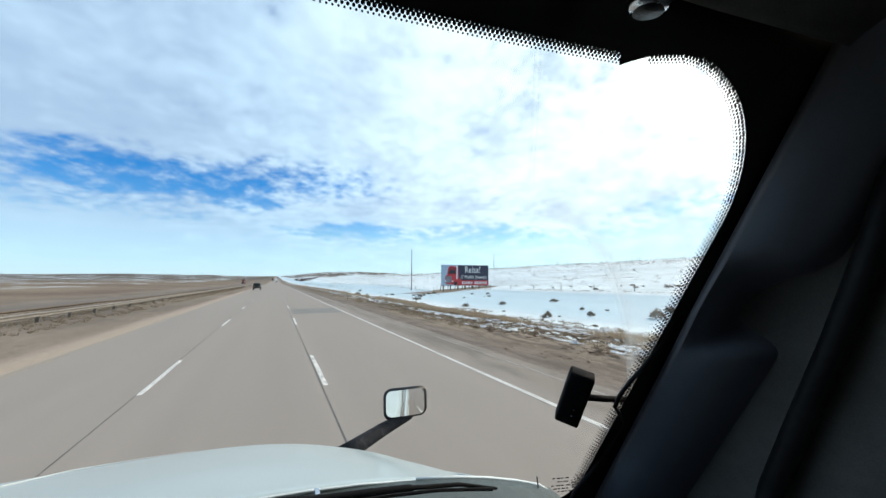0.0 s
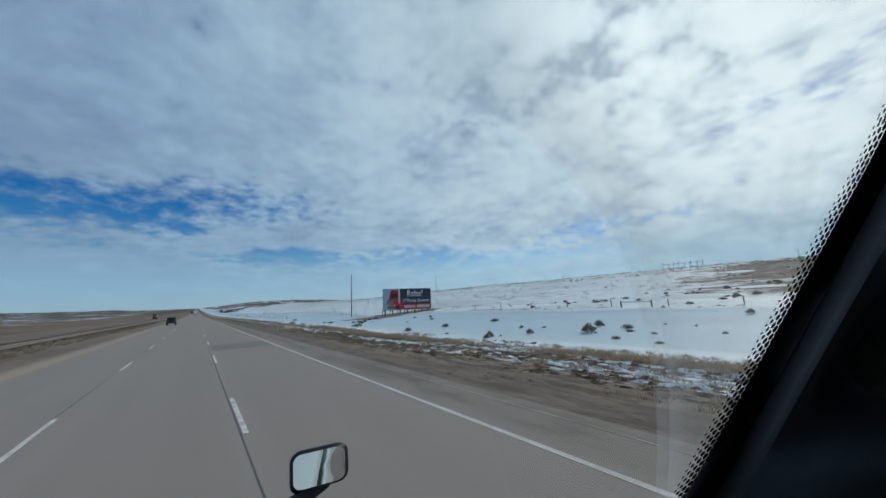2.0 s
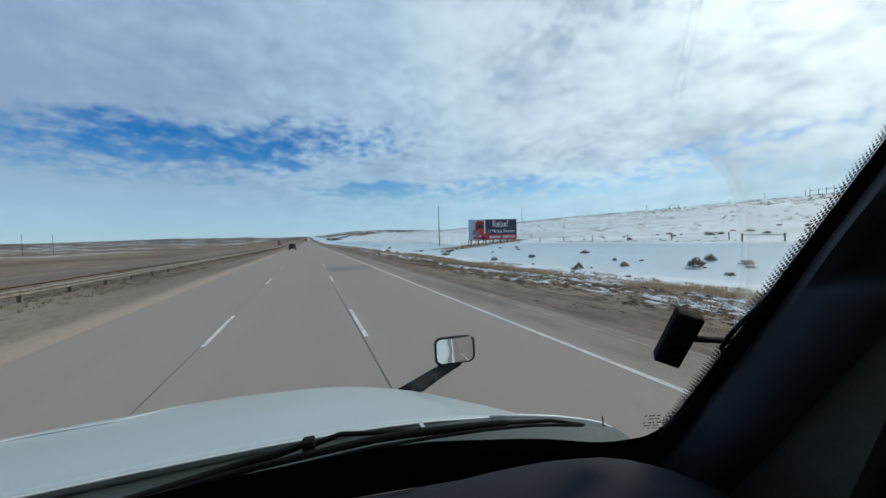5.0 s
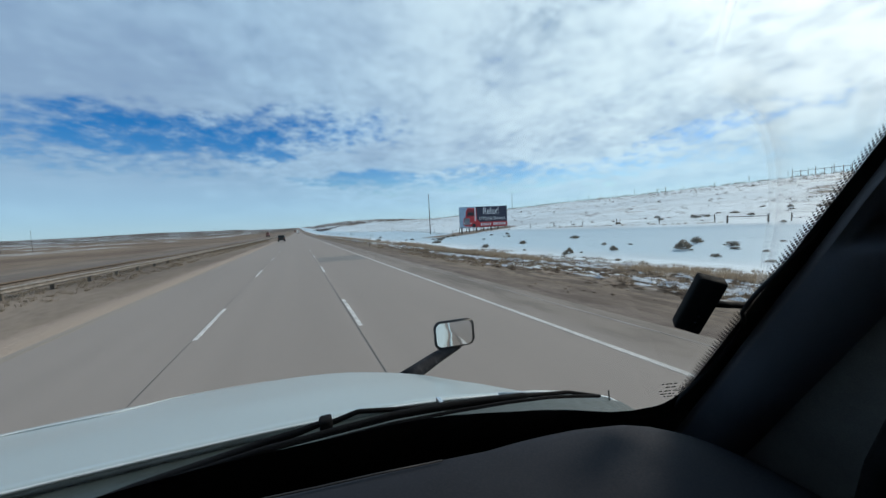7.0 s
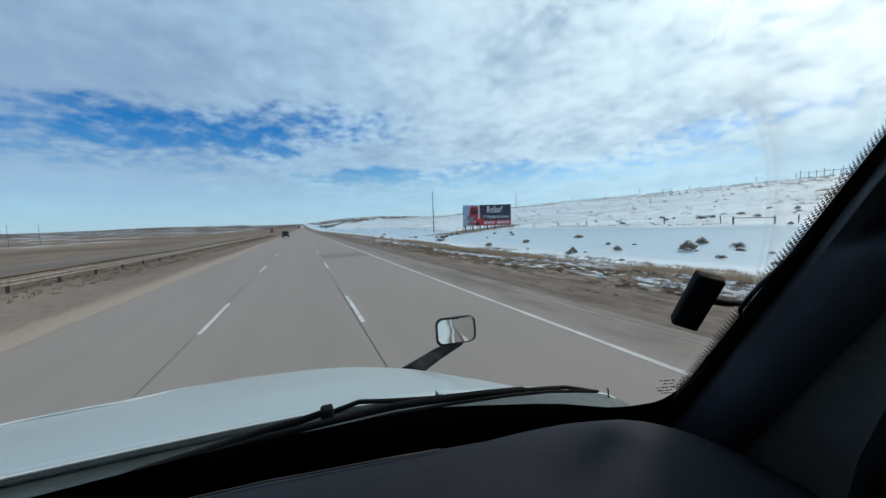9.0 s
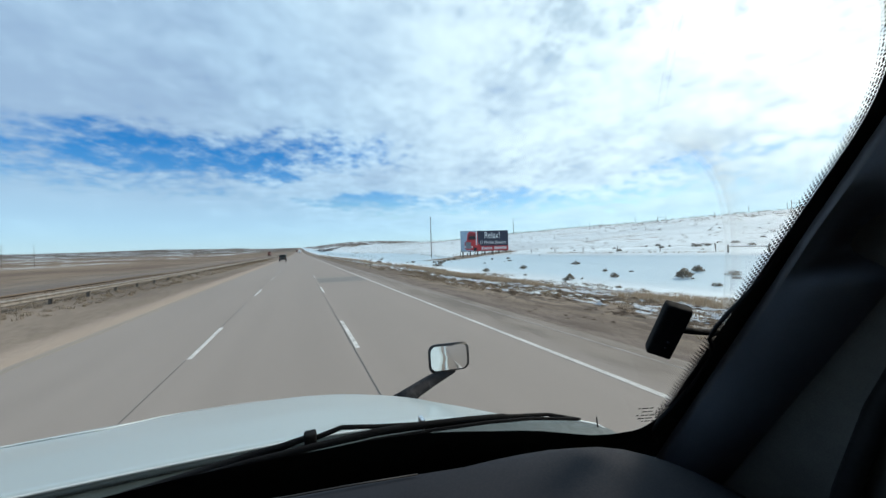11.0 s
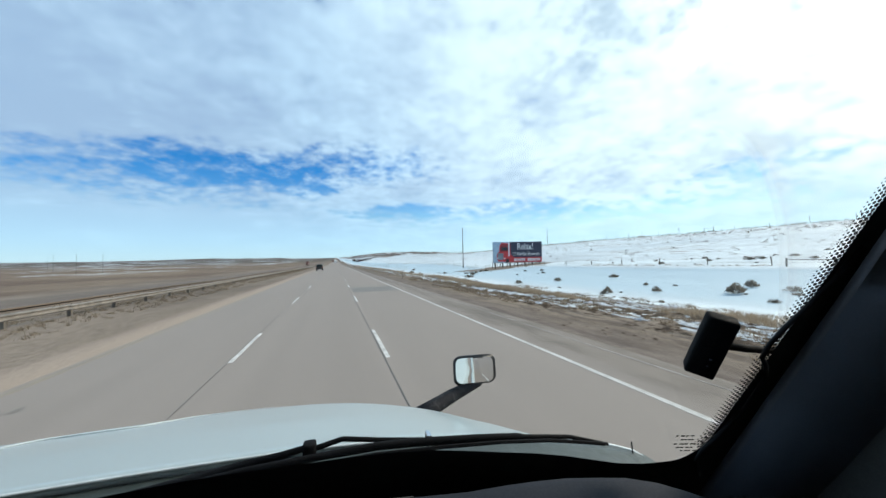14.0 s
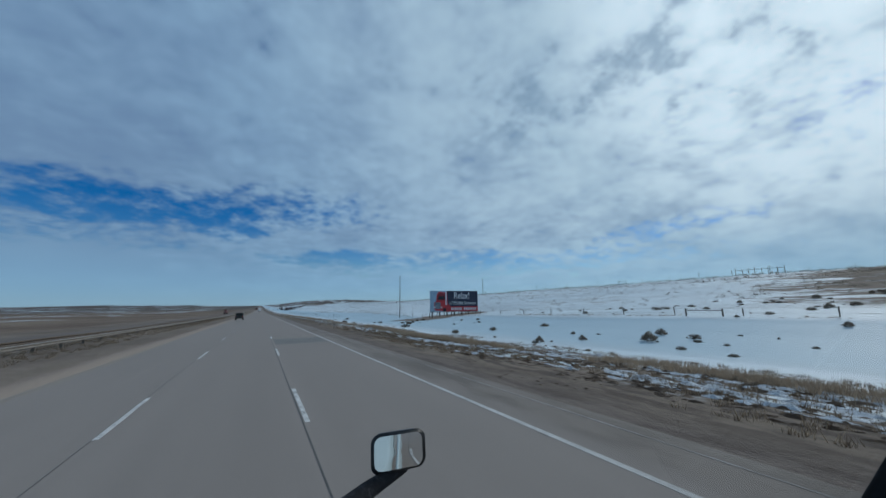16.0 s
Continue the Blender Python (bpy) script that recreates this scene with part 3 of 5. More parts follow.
def height(x, y):
    side = curve_at(RIGHT, x) if x >= 0 else curve_at(LEFT, -x)
    off = max(abs(x) - 7.0, 0.0)
    wave = min(off / 30.0, 1.0)
    n1 = noise.noise((x * 0.012, y * 0.009, 1.3))
    n2 = noise.noise((x * 0.06, y * 0.04, 7.1))
    z = side + wave * (n2 * 0.35) + min(off / 90.0, 1.0) * n1 * (1.0 if x > 0 else 0.9)
    if x > 40:
        z += min((x - 40) / 90.0, 1.0) * 0.5 * math.sin(y / 95.0 + 0.6)
    far = min(max((off - 60) / 500.0, 0.0), 1.0)
    if 40 < x < 1000 and y > 1200:
        up = min(max((x - 40) / 280.0, 0.0), 1.0)
        mesa = up * up * (3 - 2 * up) * math.exp(-(max(x - 620, 0.0) / 220) ** 2 - ((y - 2450) / 520) ** 4)
        z += 25 * mesa * (1.0 + 0.20 * noise.noise((x * 0.009, y * 0.004, 2.2)) + 0.08 * noise.noise((x * 0.03, y * 0.01, 5.2)))
    z += 8 * bell(x, y, 1100, 3000, 900, 600) * far + 14 * bell(x, y, -900, 3600, 600, 500) * far + 9 * bell(x, y, -2000, 2900, 700, 600) * far + 4 * bell(x, y, -2700, 1700, 800, 500) * far
    z += far * 5 * noise.noise((x * 0.0016, y * 0.0012, 4.0))
    if y > 1500:
        z += far * min((y - 1500) / 1200.0, 1.0) * (9 * noise.noise((x * 0.0030, y * 0.0012, 8.0)) + 4 * noise.noise((x * 0.010, y * 0.003, 3.0)))
    z -= 0.6 * bell(x, y, 45, 80, 16, 20)
    return z + rise(y)


def lined(parts):
    out = [parts[0][0]]
    for a, b, n in parts:
        out += steps(a, b, n)[1:]
    return out


gx = lined([(-4800, -1200, 9), (-1200, -300, 12), (-300, -60, 24), (-60, -40, 8), (-40, -5.95, 26), (-5.95, -5.7, 1), (-5.7, 6.2, 2), (6.2, 60, 54), (60, 170, 50), (170, 500, 33), (500, 1500, 20), (1500, 4800, 9)])
gy = lined([(-400, -40, 12), (-40, 140, 90), (140, 420, 70), (420, 1000, 40), (1000, 2400, 28), (2400, 4900, 20)])
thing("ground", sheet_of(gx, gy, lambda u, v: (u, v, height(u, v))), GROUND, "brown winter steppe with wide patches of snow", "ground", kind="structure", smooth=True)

# ---- road ----
LINE_L, LINE_R, LINE_EDGE, LINE_YELLOW = -2.31, 1.22, 4.95, -5.72
road_y = lined([(-350, 0, 10), (0, 200, 20), (200, 1400, 60), (1400, 4600, 40)])
road = thing("road", sheet_of([(-5.9, -0.15), (-5.9, 0.0), (-3.0, 0.0), (1.0, 0.0), (4.0, 0.0), (6.75, 0.0), (6.75, -0.15)], road_y, lambda p, v: (p[0], v, rise(v) + p[1])), ROAD, "three grey concrete motorway lanes with worn surface", "road", kind="structure")
thing("opposite_road", sheet_of([-26.6, -24.0, -21.4], road_y, lambda u, v: (u, v, height(u, v) + 0.10), 0.1), DUSTY, "far carriageway beyond the median", "road", kind="structure")


def stripe(x, y0, y1, w, z=0.004):
    ys = [y0] + [v for v in road_y if y0 < v < y1] + [y1]
    return sheet_of([(x - w / 2, 0.0005), (x - w / 2, z), (x + w / 2, z), (x + w / 2, 0.0005)], ys, lambda p, v: (p[0], v, rise(v) + p[1]))


part("edge_line", stripe(LINE_EDGE, -300, 2500, 0.125), EDGEPAINT, road, "worn white edge line")
part("edge_line", stripe(LINE_YELLOW, -300, 2500, 0.14), YELLOW, road, "faded yellow edge line")
part("shoulder_seam", stripe(6.32, -300, 900, 0.05), SEAMGREY, road, "pale worn seam at the pavement edge")
for jx, jw in ((LINE_L - 0.05, 0.018), (LINE_R - 0.09, 0.026)):
    part("joint", stripe(jx, -300, 1500, jw), TAR, road, "black tar joint")
dash_mesh = mesh_of("lane_dash", boxed((-0.05, 0, 0.001), (0.05, 3.5, 0.005)), PAINT)
for lx, first in ((LINE_L, 9.2), (LINE_R, 8.3)):
    for k in range(-6, 45):
        d_ = part("lane_dash", dash_mesh, None, road)
        d_.location = (lx, first + 12.2 * k, rise(first + 12.2 * k) + (0.004 if k > 19 else 0.0))
part("repair_slab", boxed((1.3, 27.0, 0.001), (4.8, 32.0, 0.0028)), PATCH, road, "darker repaired concrete slab")


# ---- guard rail on the median ----
def w_beam(y0, y1):
    prof = [(0, 0.0), (0.03, 0.02), (0.075, 0.045), (0.075, 0.085), (0.015, 0.135), (0.015, 0.175), (0.075, 0.225), (0.075, 0.265), (0.03, 0.29), (0, 0.31)]
    return sheet_of(prof, [y0, y1], lambda p, v: (p[0], v, p[1]), 0.004)


rail_x = -13.1
guard = base("guard_rail", "weathered steel guard rail on posts along the median", "guard rail", (rail_x, 0, height(rail_x, 0)), kind="structure")
beam_mesh = mesh_of("beam", w_beam(0, 7.62), STEEL)
post_mesh = mesh_of("rail_post", boxed((-0.19, -0.075, -0.6), (-0.01, 0.075, 0.56), 0.01), WOOD)
for k in range(-4, 60):
    b_ob = part("beam", beam_mesh, None, guard)
    b_ob.location = (0, 7.62 * k, 0.30 + height(rail_x, 7.62 * k) - guard.location.z)
for k in range(-8, 120):
    p_ob = part("rail_post", post_mesh, None, guard)
    p_ob.location = (0, 3.81 * k + 0.2, height(rail_x, 3.81 * k) - guard.location.z)

# ---- the truck ----
def glass_y(x, z, off=0.0):
    """Windscreen: curved across, leaning back; z from the eye."""
    return 0.375 + off - 0.089 * (x - MID) ** 2 - 0.53 * (z + 0.1)


def on_glass(x, z, off=0.0):
    return Vector((x, glass_y(x, z, off), z + EYE))


truck = base("truck", "pale blue-white conventional lorry tractor with dark cab interior", "truck", (MID, 0, 0))


def tpart(name, bm, material, label="", smooth=False, parent=None, kind=""):
    """A part of the truck, given in the place's own frame."""
    bmesh.ops.translate(bm, vec=(-MID, 0, 0), verts=bm.verts[:])
    return part(name, bm, material, parent or truck, label, smooth, kind=kind)


# opening of the windscreen: half width, top and foot, with rounded corners
HALF, TOP = 1.107, 0.239
FOOT = [(0.0, -0.248), (0.29, -0.243), (0.46, -0.230), (0.547, -0.230), (0.645, -0.228), (0.713, -0.234), (0.796, -0.251), (0.861, -0.263), (0.926, -0.283), (0.99, -0.301), (1.2, -0.302)]


def opening(n=160):
    """The edge of the clear glass as (x, z) from the middle foot round the right side, the top and the left side."""
    pts = []
    r_t, r_b = 0.135, 0.05
    half = [(s, curve_at(FOOT, s)) for s in steps(0, HALF - r_b, 24)]
    zb = half[-1][1]
    for a in steps(-90, 0, 8)[1:]:
        half.append((HALF - r_b + r_b * math.cos(radians(a)), zb + r_b + r_b * math.sin(radians(a))))
    half += [(HALF, z) for z in steps(zb + r_b, TOP + 0.008 - r_t, 14)[1:]]
    for a in steps(0, 90, 12)[1:]:
        half.append((HALF - r_t + r_t * math.cos(radians(a)), TOP + 0.008 - r_t + r_t * math.sin(radians(a))))
    half += [(s, TOP - 0.012 * (1 - (s / HALF)) ** 0.5 + 0.003 * (s / 0.9) ** 6) for s in steps(HALF - r_t - 0.06, 0, 24)]
    half = [(s + 0.055 * min(z, 0.11) * max(0.0, (s - 0.95) / (HALF - 0.95)), z) for s, z in half]
    return [(MID + s, z) for s, z in half] + [(MID - s, z) for s, z in half[::-1][1:-1]]


edge = opening()


def outward(i):
    a, b = Vector(edge[i - 1]), Vector(edge[(i + 1) % len(edge)])
    t = (b - a).normalized()
    return Vector((t.y, -t.x))


# black ceramic band round the glass
bm = bmesh.new()
rings = []
for i, (ex, ez) in enumerate(edge):
    o = outward(i)
    wide = (0.10 if ez > 0.14 else 0.05) if ez > -0.2 else 0.15
    rings.append([bm.verts.new(on_glass(ex + o.x * d, ez + o.y * d, -0.012)) for d in (-0.004, wide)])
for a, b in zip(rings, rings[1:] + rings[:1]):
    bm.faces.new((a[0], b[0], b[1], a[1]))
tpart("frit_band", bm, FRIT, "black ceramic border of the windscreen")

# dots that fade inwards from the band
bm = bmesh.new()
for row, (inset, r) in enumerate(((0.0026, 0.0027), (0.0060, 0.0024), (0.0093, 0.0020), (0.0125, 0.0015), (0.0154, 0.0010))):
    pitch, travelled, due = 0.0047, 0.0, (0.00235 if row % 2 else 0.0)
    for i in range(len(edge)):
        a, b = Vector(edge[i]), Vector(edge[(i + 1) % len(edge)])
        o = outward(i)
        seg = (b - a).length
        while due < travelled + seg:
            p = a.lerp(b, (due - travelled) / seg)
            upper = min(max((p.y + 0.02) / 0.12, 0.0), 1.0)
            flank = min(max((abs(o.x) - 0.3) / 0.5, 0.0), 1.0) * (1.0 - upper)
            turned = min(max((abs(o.x) - 0.3) / 0.5, 0.0), 1.0) * upper
            spread_, across, size_ = (1.0 - 0.26 * upper + 0.38 * turned) * (1.0 + 0.45 * flank), 1.0 + 0.25 * flank, r * (1.0 - 0.20 * upper - 0.04 * turned) * (1.0 - 0.1 * flank)
            p -= o * (0.002 + (inset - 0.002) * spread_)
            due += pitch * (1.0 - 0.2 * upper)
            if p.y < -0.2 and abs(o.y) > 0.6 or p.y > 0.15 and 0.909 < abs(p.x - MID) < 0.937:
                continue
            ring = [bm.verts.new(on_glass(p.x + size_ * across * math.cos(k * math.pi / 4), p.y + size_ * math.sin(k * math.pi / 4), -0.012)) for k in range(8)]
            bm.faces.new(ring)
        travelled += seg
tpart("frit_dots", bm, FRIT, "black dots fading from the border", kind="stuff")

# solid corner of the border under the visor pivots
for side in (-1, 1):
    bm = bmesh.new()
    bm.faces.new([bm.verts.new(on_glass(MID + side * s, z, -0.0135)) for s, z in ((0.902, 0.25), (0.9085, 0.2228), (0.918, 0.2268), (0.927, 0.2301), (0.938, 0.2336), (0.950, 0.2368), (0.966, 0.2392), (0.985, 0.2395), (0.985, 0.25))])
    tpart("border_corner", bm, FRIT)

# the pane
gl = tpart("windscreen", sheet_of(steps(MID - 1.17, MID + 1.17, 28), steps(-0.42, 0.32, 10), lambda x, z: on_glass(x, z), 0.006), GLASS, "clear curved windscreen glass", True)
gl.visible_shadow = False

# maker's stamp on the glass: unreadable small bars
for k, (sx, sz, sw) in enumerate(((0.486, -0.252, 0.030), (0.497, -0.260, 0.022), (0.490, -0.267, 0.034), (0.496, -0.274, 0.030), (0.506, -0.281, 0.026))):
    for j in range(4):
        x0 = sx + j * sw / 4
        tpart("stamp", sheet_of([x0, x0 + sw / 4 * (0.55 + 0.3 * ((k + j) % 2))], [sz, sz + 0.0022], lambda x, z: on_glass(x, z - 0.1 * (x - sx), -0.010)), FRIT)


# pillars beside the glass
POCKET = 0.01       # height of the grip pocket over the eye


def pillar(side):
    strip = [(0.034, -0.011), (0.012, -0.008), (0.0085, -0.0095), (0.0060, -0.016), (0.0056, -0.0185), (0.0062, -0.021)]
    prof = [(0.0062, -0.021), (0.0075, -0.026), (0.0105, -0.034), (0.0155, -0.043), (0.023, -0.052), (0.033, -0.060), (0.045, -0.069), (0.060, -0.077), (0.080, -0.085), (0.105, -0.092), (0.118, -0.097), (0.121, -0.12), (0.124, -0.55)]

    def at(p, z):
        """The bevelled edge strip, the rounded cover behind it, and the grip pocket pressed into the cover."""
        pocket = math.exp(-((z - POCKET) / 0.043) ** 4) * min(max((-p[1] - 0.022) / 0.012, 0.0), 1.0) * math.exp(-(max(-p[1] - 0.082, 0.0) / 0.02) ** 2)
        lip = math.exp(-((z - POCKET) / 0.05) ** 2) * math.exp(-((p[1] + 0.019) / 0.010) ** 2)
        x = HALF + 0.006 + p[0] - 0.006 * lip + 0.075 * pocket + 0.02 * max(0, z - 0.1)
        return (MID + side * x, glass_y(MID + HALF, z) + p[1] - 0.012 + 0.012 * pocket, z + EYE)

    bm = sheet_of(prof, steps(-0.60, 0.46, 130), at)
    tpart("pillar_edge", sheet_of(strip, steps(-0.60, 0.46, 130), at), TRIM_LIT, "bevelled edge of the pillar cover, its sheen put into the grey", True)
    return tpart("pillar_trim", bm, TRIM, "dark blue-black pillar cover", True)


pillar(1)
pillar(-1)
# roof console and headliner over the glass
def liner_at(u, v):
    x = u
    y = glass_y(x, TOP) - 0.03 - v
    z = TOP + 0.034 + 0.05 * (1 - math.exp(-v * 14)) + 0.16 * v
    return (x, y, z + EYE)


tpart("headliner", sheet_of(steps(MID - 1.16, MID + 1.16, 24), [0, 0.01, 0.03, 0.06, 0.1, 0.2, 0.4, 0.8, 1.3, 1.8], liner_at, 0.02), LINER, "black cloth roof lining", True)
for vx in (-1.32, 0.13):
    tpart("sun_visor", boxed((vx - 0.36, -0.16, EYE + 0.268), (vx + 0.24, 0.02, EYE + 0.284), 0.006), LINER, "folded black sun visor", True)
tpart("visor_clip", rod(bmesh.new(), (0.322, 0.067, EYE + 0.2225), (0.322, 0.066, EYE + 0.2265), 0.0115, 0.0145, 24), CHROME, "chrome ring of the visor pivot", True)
tpart("visor_arm", rod(bmesh.new(), (0.324, 0.0685, EYE + 0.2215), (0.322, 0.055, EYE + 0.275), 0.0095, 0.011, 16), PLASTIC, "black visor pivot post", True)

# dashboard: a broad hump, the black defroster trough behind it
CREST = [(-1.3, -0.205), (-0.2, -0.205), (-0.042, -0.215), (0.0, -0.220), (0.05, -0.225), (0.12, -0.233), (0.184, -0.241), (0.239, -0.242), (0.3, -0.247), (0.37, -0.259), (0.42, -0.274), (0.5, -0.31), (0.62, -0.38)]


def dash_at(x, v):
    c = curve_at(CREST, x if x > MID else -1.3)
    far_y = 0.335 - 0.06 * max(0, x - 0.2)
    y = far_y - v
    z = c - 0.012 * (v / 0.1) ** 2 * 0.4 - (0.010 * math.exp(-v / 0.012))
    if v > 0.28:
        z -= (v - 0.28) * 2.2
    return (x, y, z + EYE)


tpart("dashboard", sheet_of(steps(MID - 1.15, MID + 1.15, 60), [0, 0.004, 0.01, 0.02, 0.04, 0.08, 0.12, 0.18, 0.24, 0.28, 0.32, 0.42, 0.6], dash_at, 0.02), DASH, "blue-black grained dashboard top", True)
tpart("defroster_trough", sheet_of(steps(MID - 1.15, MID + 1.15, 24), steps(0, 1, 4), lambda x, v: (x, 0.22 + (glass_y(x, -0.345) - 0.03 - 0.22) * v, EYE - 0.345 - (0.0 if x < 0.35 else 0.5 * (x - 0.35)))), BLACK, "black trough under the glass")
tpart("dash_seam", tube([(-0.7, 0.322, EYE - 0.2055), (-0.2, 0.322, EYE - 0.2055), (-0.042, 0.322, EYE - 0.2155), (0.0, 0.322, EYE - 0.2205), (0.05, 0.322, EYE - 0.2255), (0.118, 0.322, EYE - 0.2338)], 0.0012, 6, 0.7), FRIT, "raised dark seam on the dashboard", True)

# wipers on the outside of the glass
def gpt(x, z, off):
    return on_glass(x, z, off)


def wiper(flip):
    s = (lambda x: x) if not flip else (lambda x: x - 1.15)
    blade = tpart("wiper", tube([gpt(s(x), z, 0.028) for x, z in ((-0.20, -0.275), (-0.059, -0.254), (0.036, -0.246), (0.098, -0.241), (0.143, -0.242), (0.178, -0.244), (0.231, -0.247), (0.287, -0.252), (0.295, -0.253), (0.364, -0.262), (0.392, -0.271), (0.431, -0.284))], [0.003, 0.0042, 0.0048, 0.0052, 0.0055, 0.0055, 0.0052, 0.005, 0.0032, 0.003, 0.0026, 0.0022], 8), BOXBLACK, "black wiper with hinged arm", True)
    tpart("rubber_strip", tube([gpt(s(x), z, 0.016) for x, z in ((-0.20, -0.278), (-0.04, -0.256), (0.044, -0.250), (0.095, -0.246), (0.176, -0.247), (0.257, -0.250), (0.324, -0.256), (0.372, -0.265), (0.414, -0.274))], 0.0024, 6), BOXBLACK, "thin wiper rubber", parent=blade)
    tpart("wiper_arm", tube([gpt(s(x), z, 0.045) for x, z in ((-0.36, -0.330), (-0.20, -0.286), (-0.061, -0.256), (-0.019, -0.249), (0.009, -0.241), (0.024, -0.243), (0.055, -0.233), (0.102, -0.242), (0.144, -0.249), (0.175, -0.254))], [0.010, 0.008, 0.0055, 0.005, 0.0042, 0.0038, 0.0034, 0.0032, 0.0036, 0.0040], 8), BOXBLACK, "black wiper arm", True, parent=blade)
    k = gpt(s(0.015), -0.244, 0.045)
    tpart("wiper_knuckle", boxed((k.x - 0.008, k.y - 0.009, k.z - 0.010), (k.x + 0.008, k.y + 0.009, k.z + 0.009), 0.003), BOXBLACK, "", True, parent=blade)
    c = gpt(s(0.166), -0.251, 0.042)
    tpart("wiper_clip", boxed((c.x - 0.003, c.y - 0.012, c.z - 0.010), (c.x + 0.003, c.y + 0.004, c.z + 0.012), 0.001), CHROME, "pale clip", parent=blade)


wiper(False)
wiper(True)

# bonnet
SPINE = [(0.68, -0.338), (0.72, -0.350), (1.0, -0.418), (1.3, -0.500), (1.55, -0.585), (1.75, -0.675), (1.90, -0.775), (2.0, -0.90), (2.06, -1.06), (2.10, -1.30)]


def bonnet_at(s, y):
    a = min(abs(s), 1.24)
    fall = (0.10 * a ** 4 + 0.02 * a ** 2) * (0.55 + 0.45 * min((y - 0.68) / 0.9, 1.0))
    x = MID + s * (1.0 - 0.10 * max(0, (y - 1.3) / 0.8) ** 2)
    return (x, y, EYE + curve_at(SPINE, y) - fall)


s_steps = steps(-1.24, 1.24, 56)
y_steps = lined([(0.68, 1.6, 20), (1.6, 1.9, 9), (1.9, 2.10, 10)])
tpart("bonnet", sheet_of(s_steps, y_steps, bonnet_at, 0.012), BODY, "smooth pale blue-white bonnet", True)
# highlight on the bonnet, added as a pale strip along its outline from EYE
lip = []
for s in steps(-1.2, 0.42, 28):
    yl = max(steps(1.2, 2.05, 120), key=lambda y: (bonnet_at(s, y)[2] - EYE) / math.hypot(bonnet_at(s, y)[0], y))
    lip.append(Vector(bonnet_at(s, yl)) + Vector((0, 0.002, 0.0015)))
tpart("bonnet_highlight", tube(lip, [0.0026] * 20 + [0.0026 - 0.0003 * k for k in range(9)], 6), EDGE, "highlight along the bonnet's crown, made as a thin pale strip", True)
for side in (-1, 1):
    def flank(v, y):
        top = bonnet_at(side * 1.24, y)
        drop = v * (top[2] - 1.02)
        arch = max(0.0, 0.52 ** 2 - (y - 1.35) ** 2)
        z = max(top[2] - drop, 0.52 + math.sqrt(arch)) if v > 0.99 else top[2] - v * (top[2] - max(0.8, 0.52 + math.sqrt(arch)))
        return (top[0] + side * (0.02 + 0.03 * math.sin(v * 3.1)), y, z)
    tpart("fender", sheet_of(steps(0, 1, 10), y_steps, flank, 0.01), BODY, "pale fender flank", True)
    tpart("bonnet_seal", tube([Vector(bonnet_at(side * s, 0.68)) + Vector((0, -0.003, -0.001)) for s in steps(0, 1.24, 12)], 0.0026, 6), EDGE, "bonnet seal, its lit rim put in as a pale tone", True)
    wheel = tpart("wheel", rod(bmesh.new(), (MID + side * 0.86, 1.35, 0.52), (MID + side * 1.14, 1.35, 0.52), 0.52, seg=28), TYRE, "front tyre", True)
    tpart("rim", rod(bmesh.new(), (MID + side * 1.10, 1.35, 0.52), (MID + side * 1.155, 1.35, 0.52), 0.29, 0.24, 24), CHROME, "steel rim", True, parent=wheel)
    for ry in (-3.6, -4.9):
        tpart("wheel", rod(bmesh.new(), (MID + side * 0.62, ry, 0.52), (MID + side * 1.2, ry, 0.52), 0.52, seg=28), TYRE, "rear twin tyres", True)
tpart("cowl", sheet_of(steps(-1.32, 1.32, 32), [0.42, 0.48, 0.56, 0.64, 0.675], lambda s, y: (MID + s, y, EYE - 0.362 - 0.105 * abs(s / 1.22) ** 4 + (0.0 if y < 0.6 else 0.010)), 0.02), COWL, "dark green-grey cowl panel under the wipers", True)
# the lit rim of the cowl corner is drawn as a pale tube
for side in (-1, 1):
    tpart("cowl_edge", tube([(MID + side * s, 0.678, EYE - 0.352 - 0.105 * (s / 1.22) ** 4) for s in (0.95, 1.05, 1.13, 1.22, 1.29)] + [(MID + side * 1.325, 0.655, EYE - 0.505), (MID + side * 1.33, 0.58, EYE - 0.512), (MID + side * 1.33, 0.44, EYE - 0.515)], 0.0035, 6), EDGE, "cowl corner edge, its lit rim put in as a pale tone", True)
tpart("bumper", boxed((MID - 1.2, 2.0, 0.35), (MID + 1.2, 2.25, 0.85), 0.06), BODY, "", True)
tpart("grille", boxed((MID - 0.55, 2.06, 0.86), (MID + 0.55, 2.12, 1.3), 0.02), PLASTIC)
tpart("chassis", boxed((MID - 0.45, -5.6, 0.62), (MID + 0.45, 1.9, 0.9), 0.02), BLACK, "black chassis frame")

